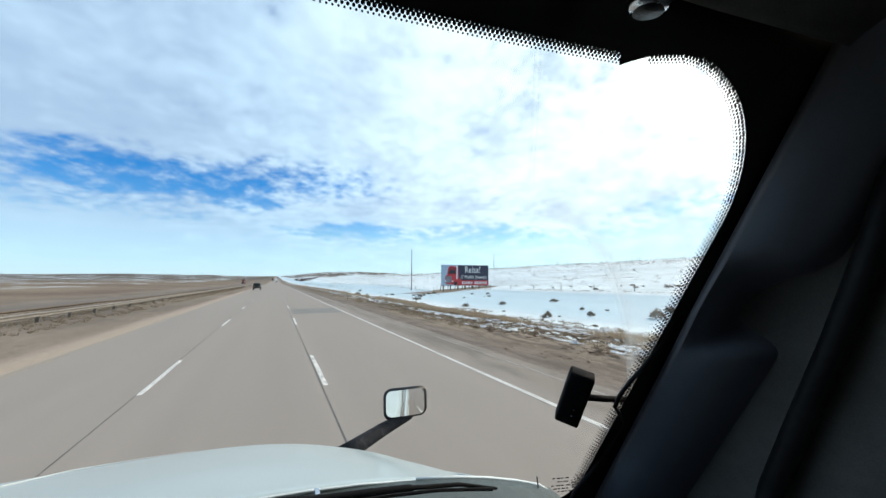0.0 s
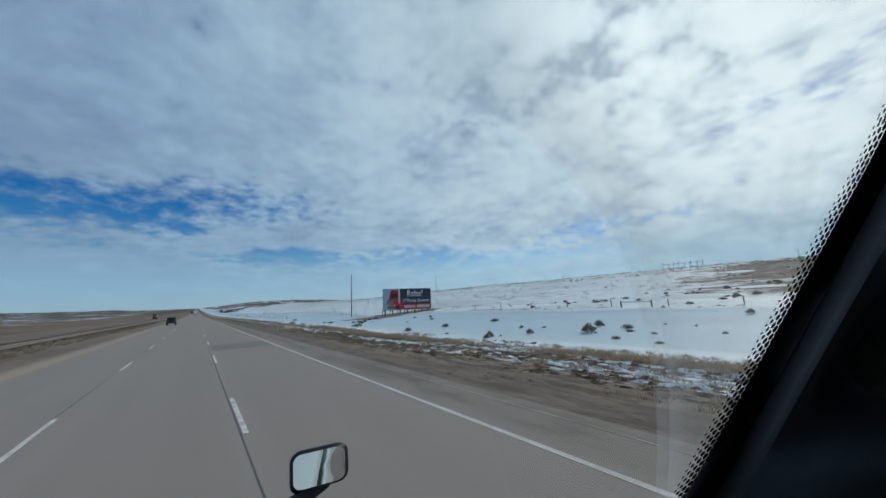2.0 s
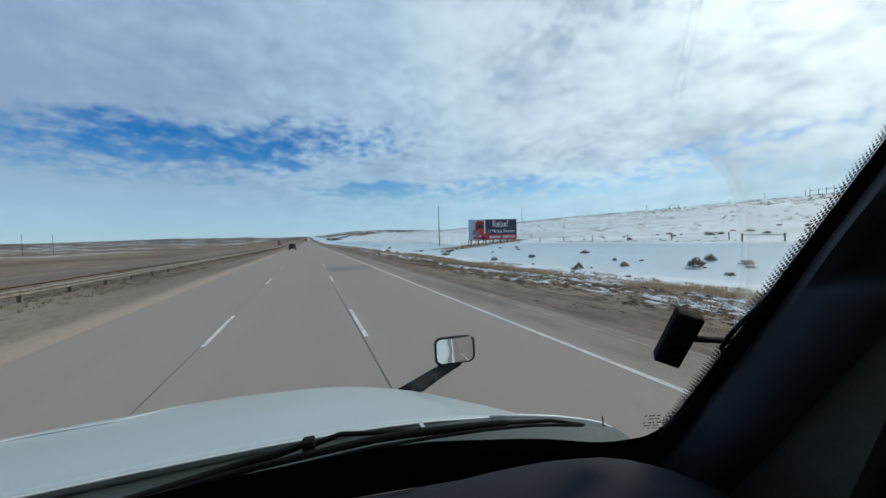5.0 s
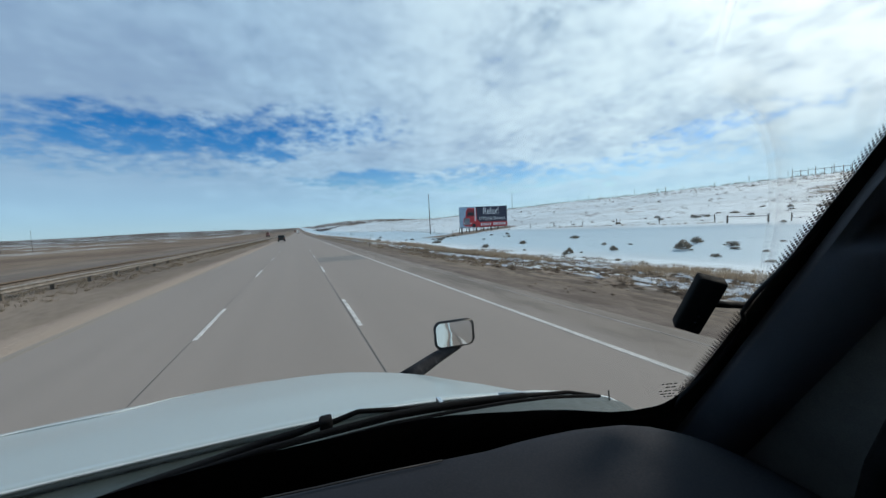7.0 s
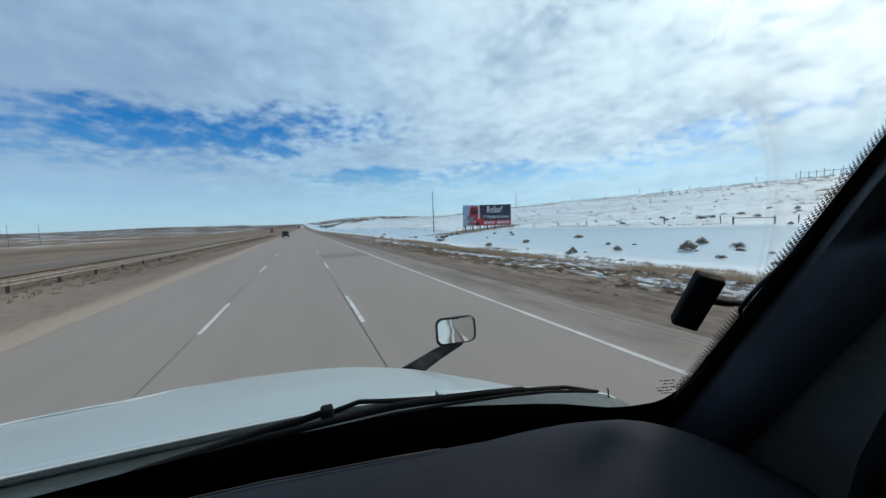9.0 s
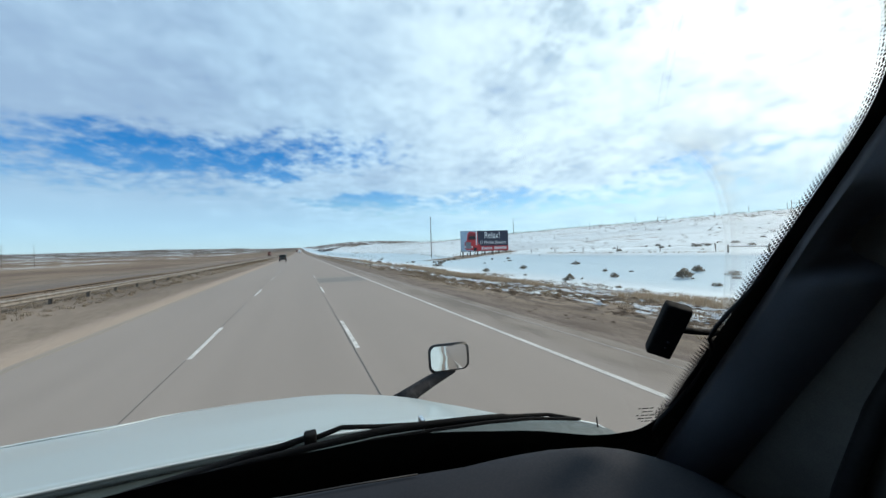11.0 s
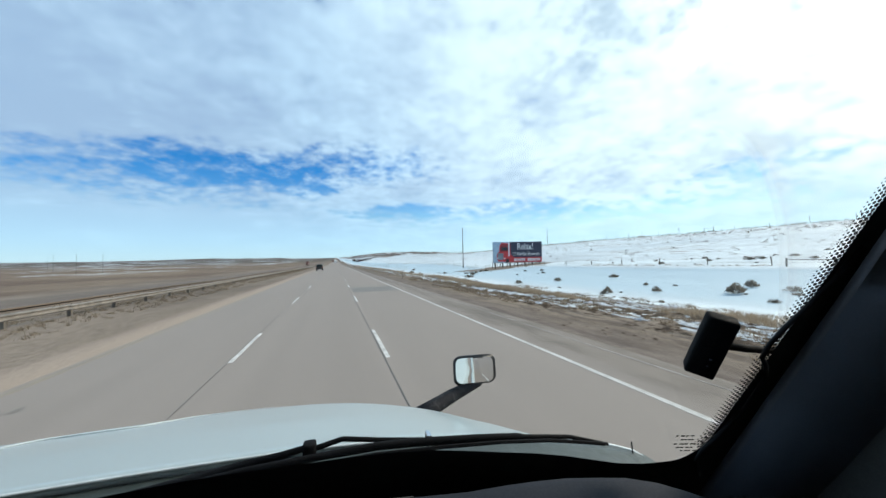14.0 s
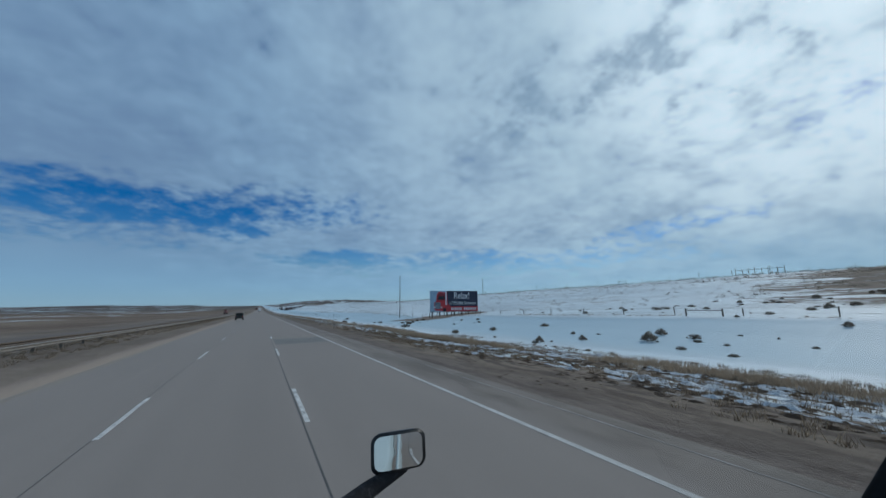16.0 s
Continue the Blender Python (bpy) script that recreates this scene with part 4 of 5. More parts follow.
# cab shell outside and dark lining inside
for side in (-1, 1):
    xo = MID + side * 1.235
    front = [(glass_y(MID + HALF, z) - 0.04, z + EYE) for z in (-0.50, -0.33, -0.1, 0.2, 0.34)]
    panels = [[(-2.6, 0.95), (0.45, 0.95), (0.45, EYE - 0.56), front[0], front[1], (-2.6, 1.95)],
              [(-2.6, 1.95), (-0.75, 1.95), (-0.75, 2.62), (-2.6, 2.62)],
              [(0.02, 1.95), front[1], front[2], front[3], front[4], (0.02, 2.62)],
              [(-2.6, 2.62), front[4], (-0.15, 2.95), (-2.6, 2.95)]]
    bm = bmesh.new()
    for outline in panels:
        faces_ = [[bm.verts.new((xo - side * d, py, pz)) for py, pz in outline] for d in (0.0, 0.03)]
        bm.faces.new(faces_[0])
        bm.faces.new(faces_[1][::-1])
        for i in range(len(outline)):
            j = (i + 1) % len(outline)
            bm.faces.new((faces_[0][i], faces_[1][i], faces_[1][j], faces_[0][j]))
    tpart("cab_side", bm, BODY, "pale cab flank with door")
    bm = bmesh.new()
    for outline in panels:
        faces_ = [[bm.verts.new((xo - side * d, py, pz)) for py, pz in outline] for d in (0.0305, 0.034)]
        bm.faces.new(faces_[0])
        bm.faces.new(faces_[1][::-1])
        for i in range(len(outline)):
            j = (i + 1) % len(outline)
            bm.faces.new((faces_[0][i], faces_[1][i], faces_[1][j], faces_[0][j]))
    tpart("side_lining", bm, LINER, "black inner lining of the cab wall")
    tpart("door_seal", tube([(xo - side * 0.050, yy, EYE + zz) for yy, zz in ((0.02, 0.19), (0.055, 0.07), (0.085, -0.02), (0.118, -0.11), (0.15, -0.20), (0.18, -0.32), (0.22, -0.62))], 0.012, 10), BLACK, "soft black door seal", True)
    pane = tpart("side_window", boxed((min(xo - side * 0.012, xo - side * 0.018), -0.75, 1.95), (max(xo - side * 0.012, xo - side * 0.018), 0.02, 2.62)), GLASS_SIDE, "clear side window")
    pane.visible_shadow = False
    tpart("door_panel", boxed((min(xo - side * 0.035, xo - side * 0.085), -1.5, 1.0), (max(xo - side * 0.035, xo - side * 0.085), -0.12, 1.93), 0.015), LINER, "black door lining", True)
    tpart("front_corner", boxed((min(xo - side * 0.03, xo - side * 0.10), 0.20, 0.95), (max(xo - side * 0.03, xo - side * 0.10), 0.44, EYE - 0.5), 0.01), LINER)
    for my, mz, mh in ((-0.30, 1.55, 0.36),):
        outer = tpart("side_mirror", boxed((min(xo + side * 0.05, xo + side * 0.20), my - 0.06, mz), (max(xo + side * 0.05, xo + side * 0.20), my + 0.06, mz + mh), 0.03), PLASTIC, "tall black door mirror", True)
        tpart("mirror_bracket", tube([(xo, my - 0.05, mz + 0.08), (xo + side * 0.15, my, mz + 0.08)], 0.02), PLASTIC, parent=outer)
        tpart("mirror_bracket", tube([(xo, my - 0.05, mz + mh - 0.08), (xo + side * 0.15, my, mz + mh - 0.08)], 0.02), PLASTIC, parent=outer)
tpart("cab_roof", sheet_of(steps(-1.235, 1.235, 10), [-2.6, -1.2, -0.3, 0.10, 0.18], lambda s, y: (MID + s, y, 3.08 - 0.06 * (s / 1.2) ** 4 - (0.0 if y < -0.3 else 0.35 * ((y + 0.3) / 0.48) ** 2)), 0.03), BODY, "pale cab roof", True)
tpart("cab_back", boxed((MID - 1.235, -2.64, 0.95), (MID + 1.235, -2.60, 3.05), 0.01), BODY)
# unseen wall, added so that the cab stays closed and dark
tpart("back_lining", boxed((MID - 1.2, -1.62, 1.0), (MID + 1.2, -1.58, 2.75)), LINER, "unseen black wall that closes the cab behind the seats")
tpart("cab_floor", boxed((MID - 1.2, -2.6, 0.92), (MID + 1.2, 0.5, 0.98)), LINER, "black floor mat")
tpart("firewall", boxed((MID - 1.2, 0.45, 0.95), (MID + 1.2, 0.49, EYE - 0.5)), LINER)

# mirror on the bonnet's right shoulder
fm = tpart("fender_mirror", boxed((-0.11, -0.012, -0.075), (0.11, 0.04, 0.075), 0.0), PLASTIC, "black framed bonnet mirror on a slanting arm", True)
me = fm.data
bm = bmesh.new()
bm.from_mesh(me)
bmesh.ops.translate(bm, vec=(MID, 0, 0), verts=bm.verts[:])
bmesh.ops.bevel(bm, geom=[e for e in bm.edges if abs(e.verts[0].co.y - e.verts[1].co.y) > 0.03], offset=0.036, segments=5, affect="EDGES", profile=0.5)
for v in bm.verts:
    if v.co.y > 0.03:
        v.co.x *= 0.86
        v.co.z *= 0.84
    if v.co.z < 0:
        v.co.z += 0.008 * max(v.co.x, 0) / 0.11
bm.to_mesh(me)
bm.free()
MIRROR_AT = Matrix.Translation((0.722 - MID, 1.655, EYE - 0.569)) @ Matrix.Rotation(radians(-10), 4, "Z") @ Matrix.Rotation(radians(-1.5), 4, "X") @ Matrix.Rotation(radians(-1.5), 4, "Y")
fm.matrix_basis = MIRROR_AT


def rounded_plate(w, h, r, y, bulge, n=6):
    """A rounded pane in the xz plane that swells towards the eye."""
    bm = bmesh.new()
    ring = []
    for cx, cz, a0 in ((w - r, h - r, 0), (-w + r, h - r, 90), (-w + r, -h + r, 180), (w - r, -h + r, 270)):
        ring += [(cx + r * math.cos(radians(a0 + a)), cz + r * math.sin(radians(a0 + a))) for a in steps(0, 90, n)]
    loops = []
    for k in (1.0, 0.8, 0.6, 0.4, 0.2):
        loops.append([bm.verts.new((px * k, y - bulge * (1 - k * k), pz * k)) for px, pz in ring])
    mid = bm.verts.new((0, y - bulge, 0))
    for a, b in zip(loops, loops[1:]):
        for i in range(len(ring)):
            bm.faces.new((a[i], a[(i + 1) % len(ring)], b[(i + 1) % len(ring)], b[i]))
    for i in range(len(ring)):
        bm.faces.new((loops[-1][i], loops[-1][(i + 1) % len(ring)], mid))
    return bm


part("mirror_glass", rounded_plate(0.097, 0.063, 0.030, -0.0125, 0.0022), MIRROR, fm, "slightly convex mirror pane", True)
arm_pts = [(0.40, 1.50, EYE - 0.690), (0.465, 1.545, EYE - 0.683), (0.60, 1.63, EYE - 0.672), (0.755, 1.69, EYE - 0.648)]
tpart("mirror_arm", tube(arm_pts, [0.050, 0.042, 0.038, 0.030], 10, 0.75), SCUFFED, "scuffed black mirror arm", True)
# small aerial at the corner of the cowl
tpart("aerial", tube([(0.725, 0.66, EYE - 0.495), (0.715, 0.655, EYE - 0.447)], 0.0018, 6), BLACK)

# ---- camera box on the pillar, with its cable ----
box_c = Vector((0.469, 0.286, EYE - 0.119))
recorder = base("dash_recorder", "small black camera box on a stalk beside the pillar", "dash camera", box_c)
ux = Vector((0.022, -0.020, -0.009)).normalized()
uz = Vector((-0.002, -0.040, 0.078)).normalized()
uy = uz.cross(ux).normalized()
uz = ux.cross(uy).normalized()
turn = Matrix((ux, uy, uz)).transposed().to_4x4()
part("housing", boxed((-0.0157, 0.0, -0.0405), (0.0157, 0.020, 0.0405), 0.003), BOXBLACK, recorder, "black rectangular housing", True, turn)
part("lens_ring", rod(bmesh.new(), (0, 0.019, 0.012), (0, 0.024, 0.012), 0.011, 0.009, 16), BLACK, recorder, "", True, turn)
part("button", rod(bmesh.new(), (0.003, 0.0005, -0.012), (0.003, -0.0015, -0.012), 0.0016, seg=8), CHROME, recorder, "tiny pale button", False, turn)
part("button", rod(bmesh.new(), (0.003, 0.0005, -0.022), (0.003, -0.0012, -0.022), 0.0012, seg=8), CHROME, recorder, "", False, turn)
stalk = tube([turn @ Vector((0.012, 0.012, 0.004)), Vector((0.05, -0.004, -0.002)), Vector((0.098, -0.012, -0.008))], 0.0045, 8)
part("stalk", stalk, BOXBLACK, recorder, "short black stalk", True)
cable_pts = []
for z, out in ((0.0, 0.012), (-0.04, 0.0), (-0.07, -0.014), (-0.09, -0.028), (-0.11, -0.036), (-0.128, -0.034), (-0.14, -0.018), (-0.16, 0.0), (-0.21, 0.0), (-0.25, -0.018), (-0.275, -0.032), (-0.295, -0.030), (-0.33, 0.0)):
    cable_pts.append((MID + HALF + out, glass_y(MID + HALF, z) - 0.014, z + EYE))
thing("cable", tube(cable_pts, 0.0028, 6), BLACK, "thin black cable looping down the pillar", "cable", smooth=True)

# ---- billboard ----
bb_x, bb_y, bb_z = 45.0, 79.5, 1.35
W2, H = 6.6, 5.3
KX, KZ = W2 / 7.3, H / 4.27      # the print is drawn for a board of 14.6 by 4.27
board = base("billboard", "large roadside billboard, navy and red, on timber posts", "billboard", (bb_x, bb_y, height(bb_x, bb_y)))
dz = bb_z - board.location.z
board.matrix_basis = Matrix.Translation(board.location) @ Matrix.Rotation(radians(-9), 4, "Z")


def bpart(name, lo, hi, material, label="", parent=None):
    return part(name, boxed(lo, hi), material, parent or board, label)


panel = bpart("panel", (-W2, 0.0, dz), (W2, 0.12, dz + H), NAVY, "navy printed panel")


def flat(name, pts, y, material, label=""):
    bm = bmesh.new()
    front = [bm.verts.new((px * KX, y, dz + pz * KZ)) for px, pz in pts]
    back = [bm.verts.new((px * KX, y + 0.008, dz + pz * KZ)) for px, pz in pts]
    bm.faces.new(front)
    bm.faces.new(back[::-1])
    for i in range(len(pts)):
        bm.faces.new((front[i], back[i], back[(i + 1) % len(pts)], front[(i + 1) % len(pts)]))
    return part(name, bm, material, panel, label)


flat("red_band", [(-3.2, 0.02), (7.28, 0.02), (7.28, 1.05), (-1.6, 1.05), (-3.2, 0.75)], -0.010, RED, "red band along the foot")
flat("picture_field", [(-7.28, 0.02), (-3.1, 0.02), (-1.9, 1.3), (-2.6, 4.25), (-7.28, 4.25)], -0.010, SKYVINYL, "pale blue picture field")
flat("printed_truck", [(-5.7, 0.25), (-1.4, 0.05), (-1.3, 1.2), (-2.1, 1.6), (-2.2, 3.9), (-4.7, 4.1), (-5.3, 3.5), (-5.5, 2.2), (-6.1, 1.9), (-6.2, 0.7)], -0.020, RED, "picture of a red lorry")
flat("printed_cab", [(-5.2, 2.3), (-2.4, 2.3), (-2.4, 3.7), (-4.6, 3.9), (-5.1, 3.4)], -0.030, MAROON)
flat("printed_window", [(-4.9, 2.5), (-3.0, 2.55), (-3.05, 3.15), (-4.7, 3.2)], -0.040, CABINK)
flat("printed_stack", [(-2.75, 1.3), (-2.45, 1.3), (-2.35, 4.2), (-2.7, 4.2)], -0.040, WHITE)
flat("printed_grille", [(-6.0, 0.6), (-4.3, 0.5), (-4.2, 1.9), (-5.9, 1.95)], -0.040, GREYINK)
flat("printed_lamp", [(-6.15, 0.75), (-5.85, 0.75), (-5.85, 1.05), (-6.15, 1.05)], -0.050, WHITE)
flat("printed_lamp", [(-4.1, 0.70), (-3.75, 0.70), (-3.75, 1.0), (-4.1, 1.0)], -0.050, WHITE)
flat("printed_wheel", [(-3.5, 0.05), (-2.6, 0.05), (-2.5, 0.7), (-3.4, 0.75)], -0.040, CABINK)


def lettering(words, size, x, z, material):
    cu = bpy.data.curves.new("lettering", "FONT")
    cu.body, cu.size, cu.extrude, cu.align_x = words, size, 0.006, "CENTER"
    tmp = new("lettering", cu)
    me = bpy.data.meshes.new_from_object(tmp.evaluated_get(bpy.context.evaluated_depsgraph_get()))
    bpy.data.objects.remove(tmp)
    src = bmesh.new()
    src.from_mesh(me)
    left, islands = set(src.verts), []
    while left:
        todo, island = [left.pop()], []
        while todo:
            v = todo.pop()
            island.append(v)
            for e in v.link_edges:
                o = e.other_vert(v)
                if o in left:
                    left.remove(o)
                    todo.append(o)
        islands.append([min(v.co.x for v in island), max(v.co.x for v in island), set(island)])
    islands.sort(key=lambda i: i[0])
    for i in range(len(islands) - 1, 0, -1):
        if islands[i][0] < islands[i - 1][1] - 0.02:
            islands[i - 1][1] = max(islands[i - 1][1], islands[i][1])
            islands[i - 1][2] |= islands.pop(i)[2]
    for _, _, verts in islands:
        index = {v: k for k, v in enumerate(verts)}
        one = bpy.data.meshes.new("letter")
        one.from_pydata([v.co[:] for v in verts], [], [[index[v] for v in f.verts] for f in src.faces if f.verts[0] in verts])
        one.materials.append(material)
        ob = part("letter", one, None, panel)
        ob.matrix_basis = Matrix.Translation((x * KX, -0.018, dz + z * KZ)) @ Matrix.Rotation(radians(90), 4, "X") @ Matrix.Diagonal((KX, KZ, 1, 1))
    src.free()


lettering("Relax!", 2.0, 2.3, 2.65, WHITE)
lettering("17 Marble Showers", 1.05, 2.55, 1.42, WHITE)
for k, wide in enumerate((0.62, 0.5, 0.62, 0.62, 0.55, 0.6, 0, 0.66, 0.7, 0.6, 0.62, 0.5, 0.6, 0.66)):
    if wide:
        bpart("band_mark", ((-1.0 + 0.56 * k) * KX, -0.03, dz + 0.35), ((-1.0 + 0.56 * k + wide * 0.6) * KX, -0.012, dz + 1.02), WHITE, "", panel)
for k in range(7):
    px = -6.0 + 2.0 * k
    part("billboard_post", boxed((px - 0.14, 0.13, -0.9), (px + 0.14, 0.42, dz + H - 0.2), 0.02), WOOD, board)
    bm = bmesh.new()
    rod(bm, (px, 0.4, dz + H * 0.6), (px, 3.0, -0.6), 0.09)
    part("brace", bm, WOOD, board)
for z in (0.6, 1.9, 3.3, 4.7):
    bpart("stringer", (-W2, 0.115, dz + z - 0.07), (W2, 0.175, dz + z + 0.07), WOOD)
bpart("catwalk", (-W2, -0.55, dz - 0.12), (W2, -0.05, dz - 0.04), WOOD, "narrow timber catwalk")


# ---- poles, fences and posts ----
def utility_pole(x, y, h, label, arms=True, group="utility poles"):
    ob = base("utility_pole", label, "utility pole", (x, y, height(x, y)), group)
    part("shaft", tube([(0, 0, -0.8), (0.03, 0, h * 0.5), (0.0, 0, h)], [0.17, 0.14, 0.10], 10), POLE, ob, "", True)
    if arms:
        part("crossarm", boxed((-0.06, -1.1, h - 0.9), (0.06, 1.1, h - 0.77), 0.01), POLE, ob)
        for k in (-1.0, 0.0, 1.0):
            part("insulator", rod(bmesh.new(), (0, k, h - 0.77), (0, k, h - 0.60), 0.05, 0.03, 8), STEEL, ob)
    return ob


utility_pole(36.5, 97, 12.0, "tall dark timber utility pole standing in snow", False)
utility_pole(112, 165, 9.0, "slim dark timber utility pole on the snowy bank", False)
for px, py, h in ((-170, 330, 15), (-186, 330, 15), (-260, 430, 17), (-430, 700, 22), (-120, 640, 14)):
    utility_pole(px, py, h, "distant timber utility pole on the brown plain")


def posts_along(name, label, pts, h, r, wires, group, top_jitter=0.15):
    """A wire fence: posts as parts, wires between them."""
    rng = random.Random(len(pts))
    ob = base(name, label, "fence", (*pts[0], height(*pts[0])), group)
    o = ob.location.copy()
    tops = []
    shaft = mesh_of("fence_post", tube([(0, 0, -0.4), (0.01, 0, h * 0.5), (0, 0.01, h)], [r, r * 0.95, r * 0.85], 7), WOOD)
    for px, py in pts:
        p = Vector((px, py, height(px, py))) - o
        c = part("fence_post", shaft, None, ob)
        c.matrix_basis = Matrix.Translation(p) @ Matrix.Rotation(rng.uniform(-0.07, 0.07), 4, "X") @ Matrix.Rotation(rng.uniform(-0.07, 0.07), 4, "Y") @ Matrix.Diagonal((1, 1, rng.uniform(1 - top_jitter, 1 + top_jitter), 1))
        tops.append(p)
    for k in range(wires):
        z = h * (0.35 + 0.55 * k / max(wires - 1, 1))
        part("wire", tube([p + Vector((0, 0, z)) for p in tops], 0.006, 4), STEEL, ob)
    return ob


line_a = [(41 + 1.5 * math.sin(k * 0.3), 4 + 6.5 * k) for k in range(46)]
posts_along("wire_fence", "low wire fence on grey timber posts in the snow", line_a, 0.85, 0.06, 2, "wire fences")
crest = [(132 + 4 * math.sin(k * 0.5), 20 + 9.0 * k) for k in range(44)]
posts_along("wire_fence", "wire fence along the top of the snowy bank", crest, 2.1, 0.07, 1, "wire fences", 0.35)
line_c = [(23.5 + 0.8 * math.sin(k * 0.9), 118 + 7.5 * k) for k in range(30)]
posts_along("wire_fence", "thin right-of-way fence beside the motorway", line_c, 1.3, 0.06, 2, "wire fences")
# a braced gate bay in the near fence
gate = base("fence_brace", "timber brace bay between two thick fence posts", "fence", (41.2, 18.4, height(41.2, 18.4)))
for gy_ in (0, 3.4):
    part("brace_post", tube([(0, gy_, -0.3), (0, gy_, 0.78)], 0.08, 8), WOOD, gate)
part("brace_rail", tube([(0, 0, 0.60), (0, 3.4, 0.64)], 0.035, 8), WOOD, gate)


for dx, dy in ((8.6, 46), (8.7, 108), (8.7, 170)):
    ob = base("delineator_post", "slim brown roadside delineator post", "road post", (dx, dy, height(dx, dy)), "delineator posts")
    part("stem", boxed((-0.04, -0.012, -0.3), (0.04, 0.012, 1.15), 0.004), WOOD, ob)
    part("reflector", boxed((-0.035, -0.016, 1.0), (0.035, -0.012, 1.1)), WHITE, ob)


# snow fence and a pole frame on the crest of the bank
def snow_fence(x, y, count, gap_, tall, label):
    ob = base("snow_fence", label, "fence", (x, y, height(x, y)), "snow fences")
    top = []
    for k in range(count):
        px, py = 0.35 * math.sin(k * 1.3), k * gap_
        z = height(x + px, y + py) - ob.location.z
        h = tall * (0.82 + 0.3 * noise.noise((k * 0.9, 4.0, 1.0)))
        part("post", tube([(px, py, z - 0.4), (px + 0.02, py, z + h)], [0.075, 0.06], 7), WOOD, ob)
        top.append(Vector((px, py, z)))
    for f in (0.6,):
        part("rail", tube([p + Vector((-0.08, 0, tall * f)) for p in top], 0.05, 6), WOOD, ob)
    return ob


snow_fence(126, 40, 8, 1.6, 2.6, "tall grey timber snow fence on the snowy crest")
snow_fence(128, 88, 2, 3.6, 2.2, "timber pole frame on the snowy crest")

# ---- vehicles on the road ----
def hull(sections, name, material, parent, label="", bevel=0.0):
    """A body lofted through (y, half width, z low, z high, top half width)."""
    bm = bmesh.new()
    rings = []
    for y, w, z0, z1, wt_ in sections:
        rings.append([bm.verts.new(p) for p in ((-w, y, z0), (w, y, z0), (w, y, z0 + (z1 - z0) * 0.55), (wt_, y, z1), (-wt_, y, z1), (-w, y, z0 + (z1 - z0) * 0.55))])
    for a, b in zip(rings, rings[1:]):
        for k in range(6):
            bm.faces.new((a[k], a[(k + 1) % 6], b[(k + 1) % 6], b[k]))
    bm.faces.new(rings[0][::-1])
    bm.faces.new(rings[-1])
    return part(name, bm, material, parent, label)


car = base("off_road_car", "dark boxy off-road car driving ahead", "car", (-4.4, 108, 0))
hull([(-2.2, 0.9, 0.45, 1.1, 0.88), (-2.15, 0.92, 0.42, 1.15, 0.9), (1.9, 0.92, 0.42, 1.12, 0.9), (2.2, 0.85, 0.5, 1.0, 0.8)], "body", CARPAINT, car)
hull([(-2.1, 0.86, 1.1, 1.85, 0.76), (0.3, 0.86, 1.1, 1.85, 0.76), (0.9, 0.84, 1.1, 1.2, 0.8)], "cabin", CARPAINT, car)
part("rear_window", boxed((-0.62, -2.12, 1.28), (0.62, -2.09, 1.72), 0.01), DARKGLASS, car)
for side in (-1, 1):
    part("tail_lamp", boxed((side * 0.8 - 0.08, -2.24, 0.85), (side * 0.8 + 0.08, -2.17, 1.05), 0.01), LAMP_RED, car, "red tail lamp")
    for wy in (-1.4, 1.4):
        w_ob = part("wheel", rod(bmesh.new(), (side * 0.70, wy, 0.4), (side * 0.95, wy, 0.4), 0.4, seg=20), TYRE, car)
        part("rim", rod(bmesh.new(), (side * 0.94, wy, 0.4), (side * 0.965, wy, 0.4), 0.23, seg=16), STEEL, w_ob)
part("spare_wheel", rod(bmesh.new(), (0, -2.42, 1.0), (0, -2.2, 1.0), 0.36, seg=20), TYRE, car)
part("bumper", boxed((-0.9, -2.32, 0.45), (0.9, -2.18, 0.65), 0.02), PLASTIC, car)


def far_lorry(x, y, z, colour, label, turned):
    ob = base("lorry", label, "truck", (x, y, z), "distant lorries")
    ob.rotation_euler = (0, 0, math.pi if turned else 0)
    part("trailer", boxed((-1.28, -8.0, 1.1), (1.28, 4.6, 4.05), 0.06), colour, ob, "box trailer")
    hull([(5.0, 1.2, 0.9, 3.6, 1.1), (6.6, 1.2, 0.9, 3.5, 1.1), (6.9, 1.15, 0.9, 2.4, 1.0), (8.8, 1.0, 0.9, 2.0, 0.8)], "tractor", RUST, ob, "rust-red tractor")
    for wy in (-6.6, -5.3, 3.2, 7.9):
        for side in (-1, 1):
            part("wheel", rod(bmesh.new(), (side * 0.75, wy, 0.5), (side * 1.25, wy, 0.5), 0.5, seg=16), TYRE, ob)
    return ob


far_lorry(0.2, 520, rise(520), WHITE, "white box lorry far ahead on the road", False)
far_lorry(-28, 390, height(-28, 390) + 0.1, RUST, "rust-red box lorry coming on the far carriageway", True)
far_lorry(-4.3, 640, rise(640), RUST, "rust-red box lorry far ahead on the road", False)


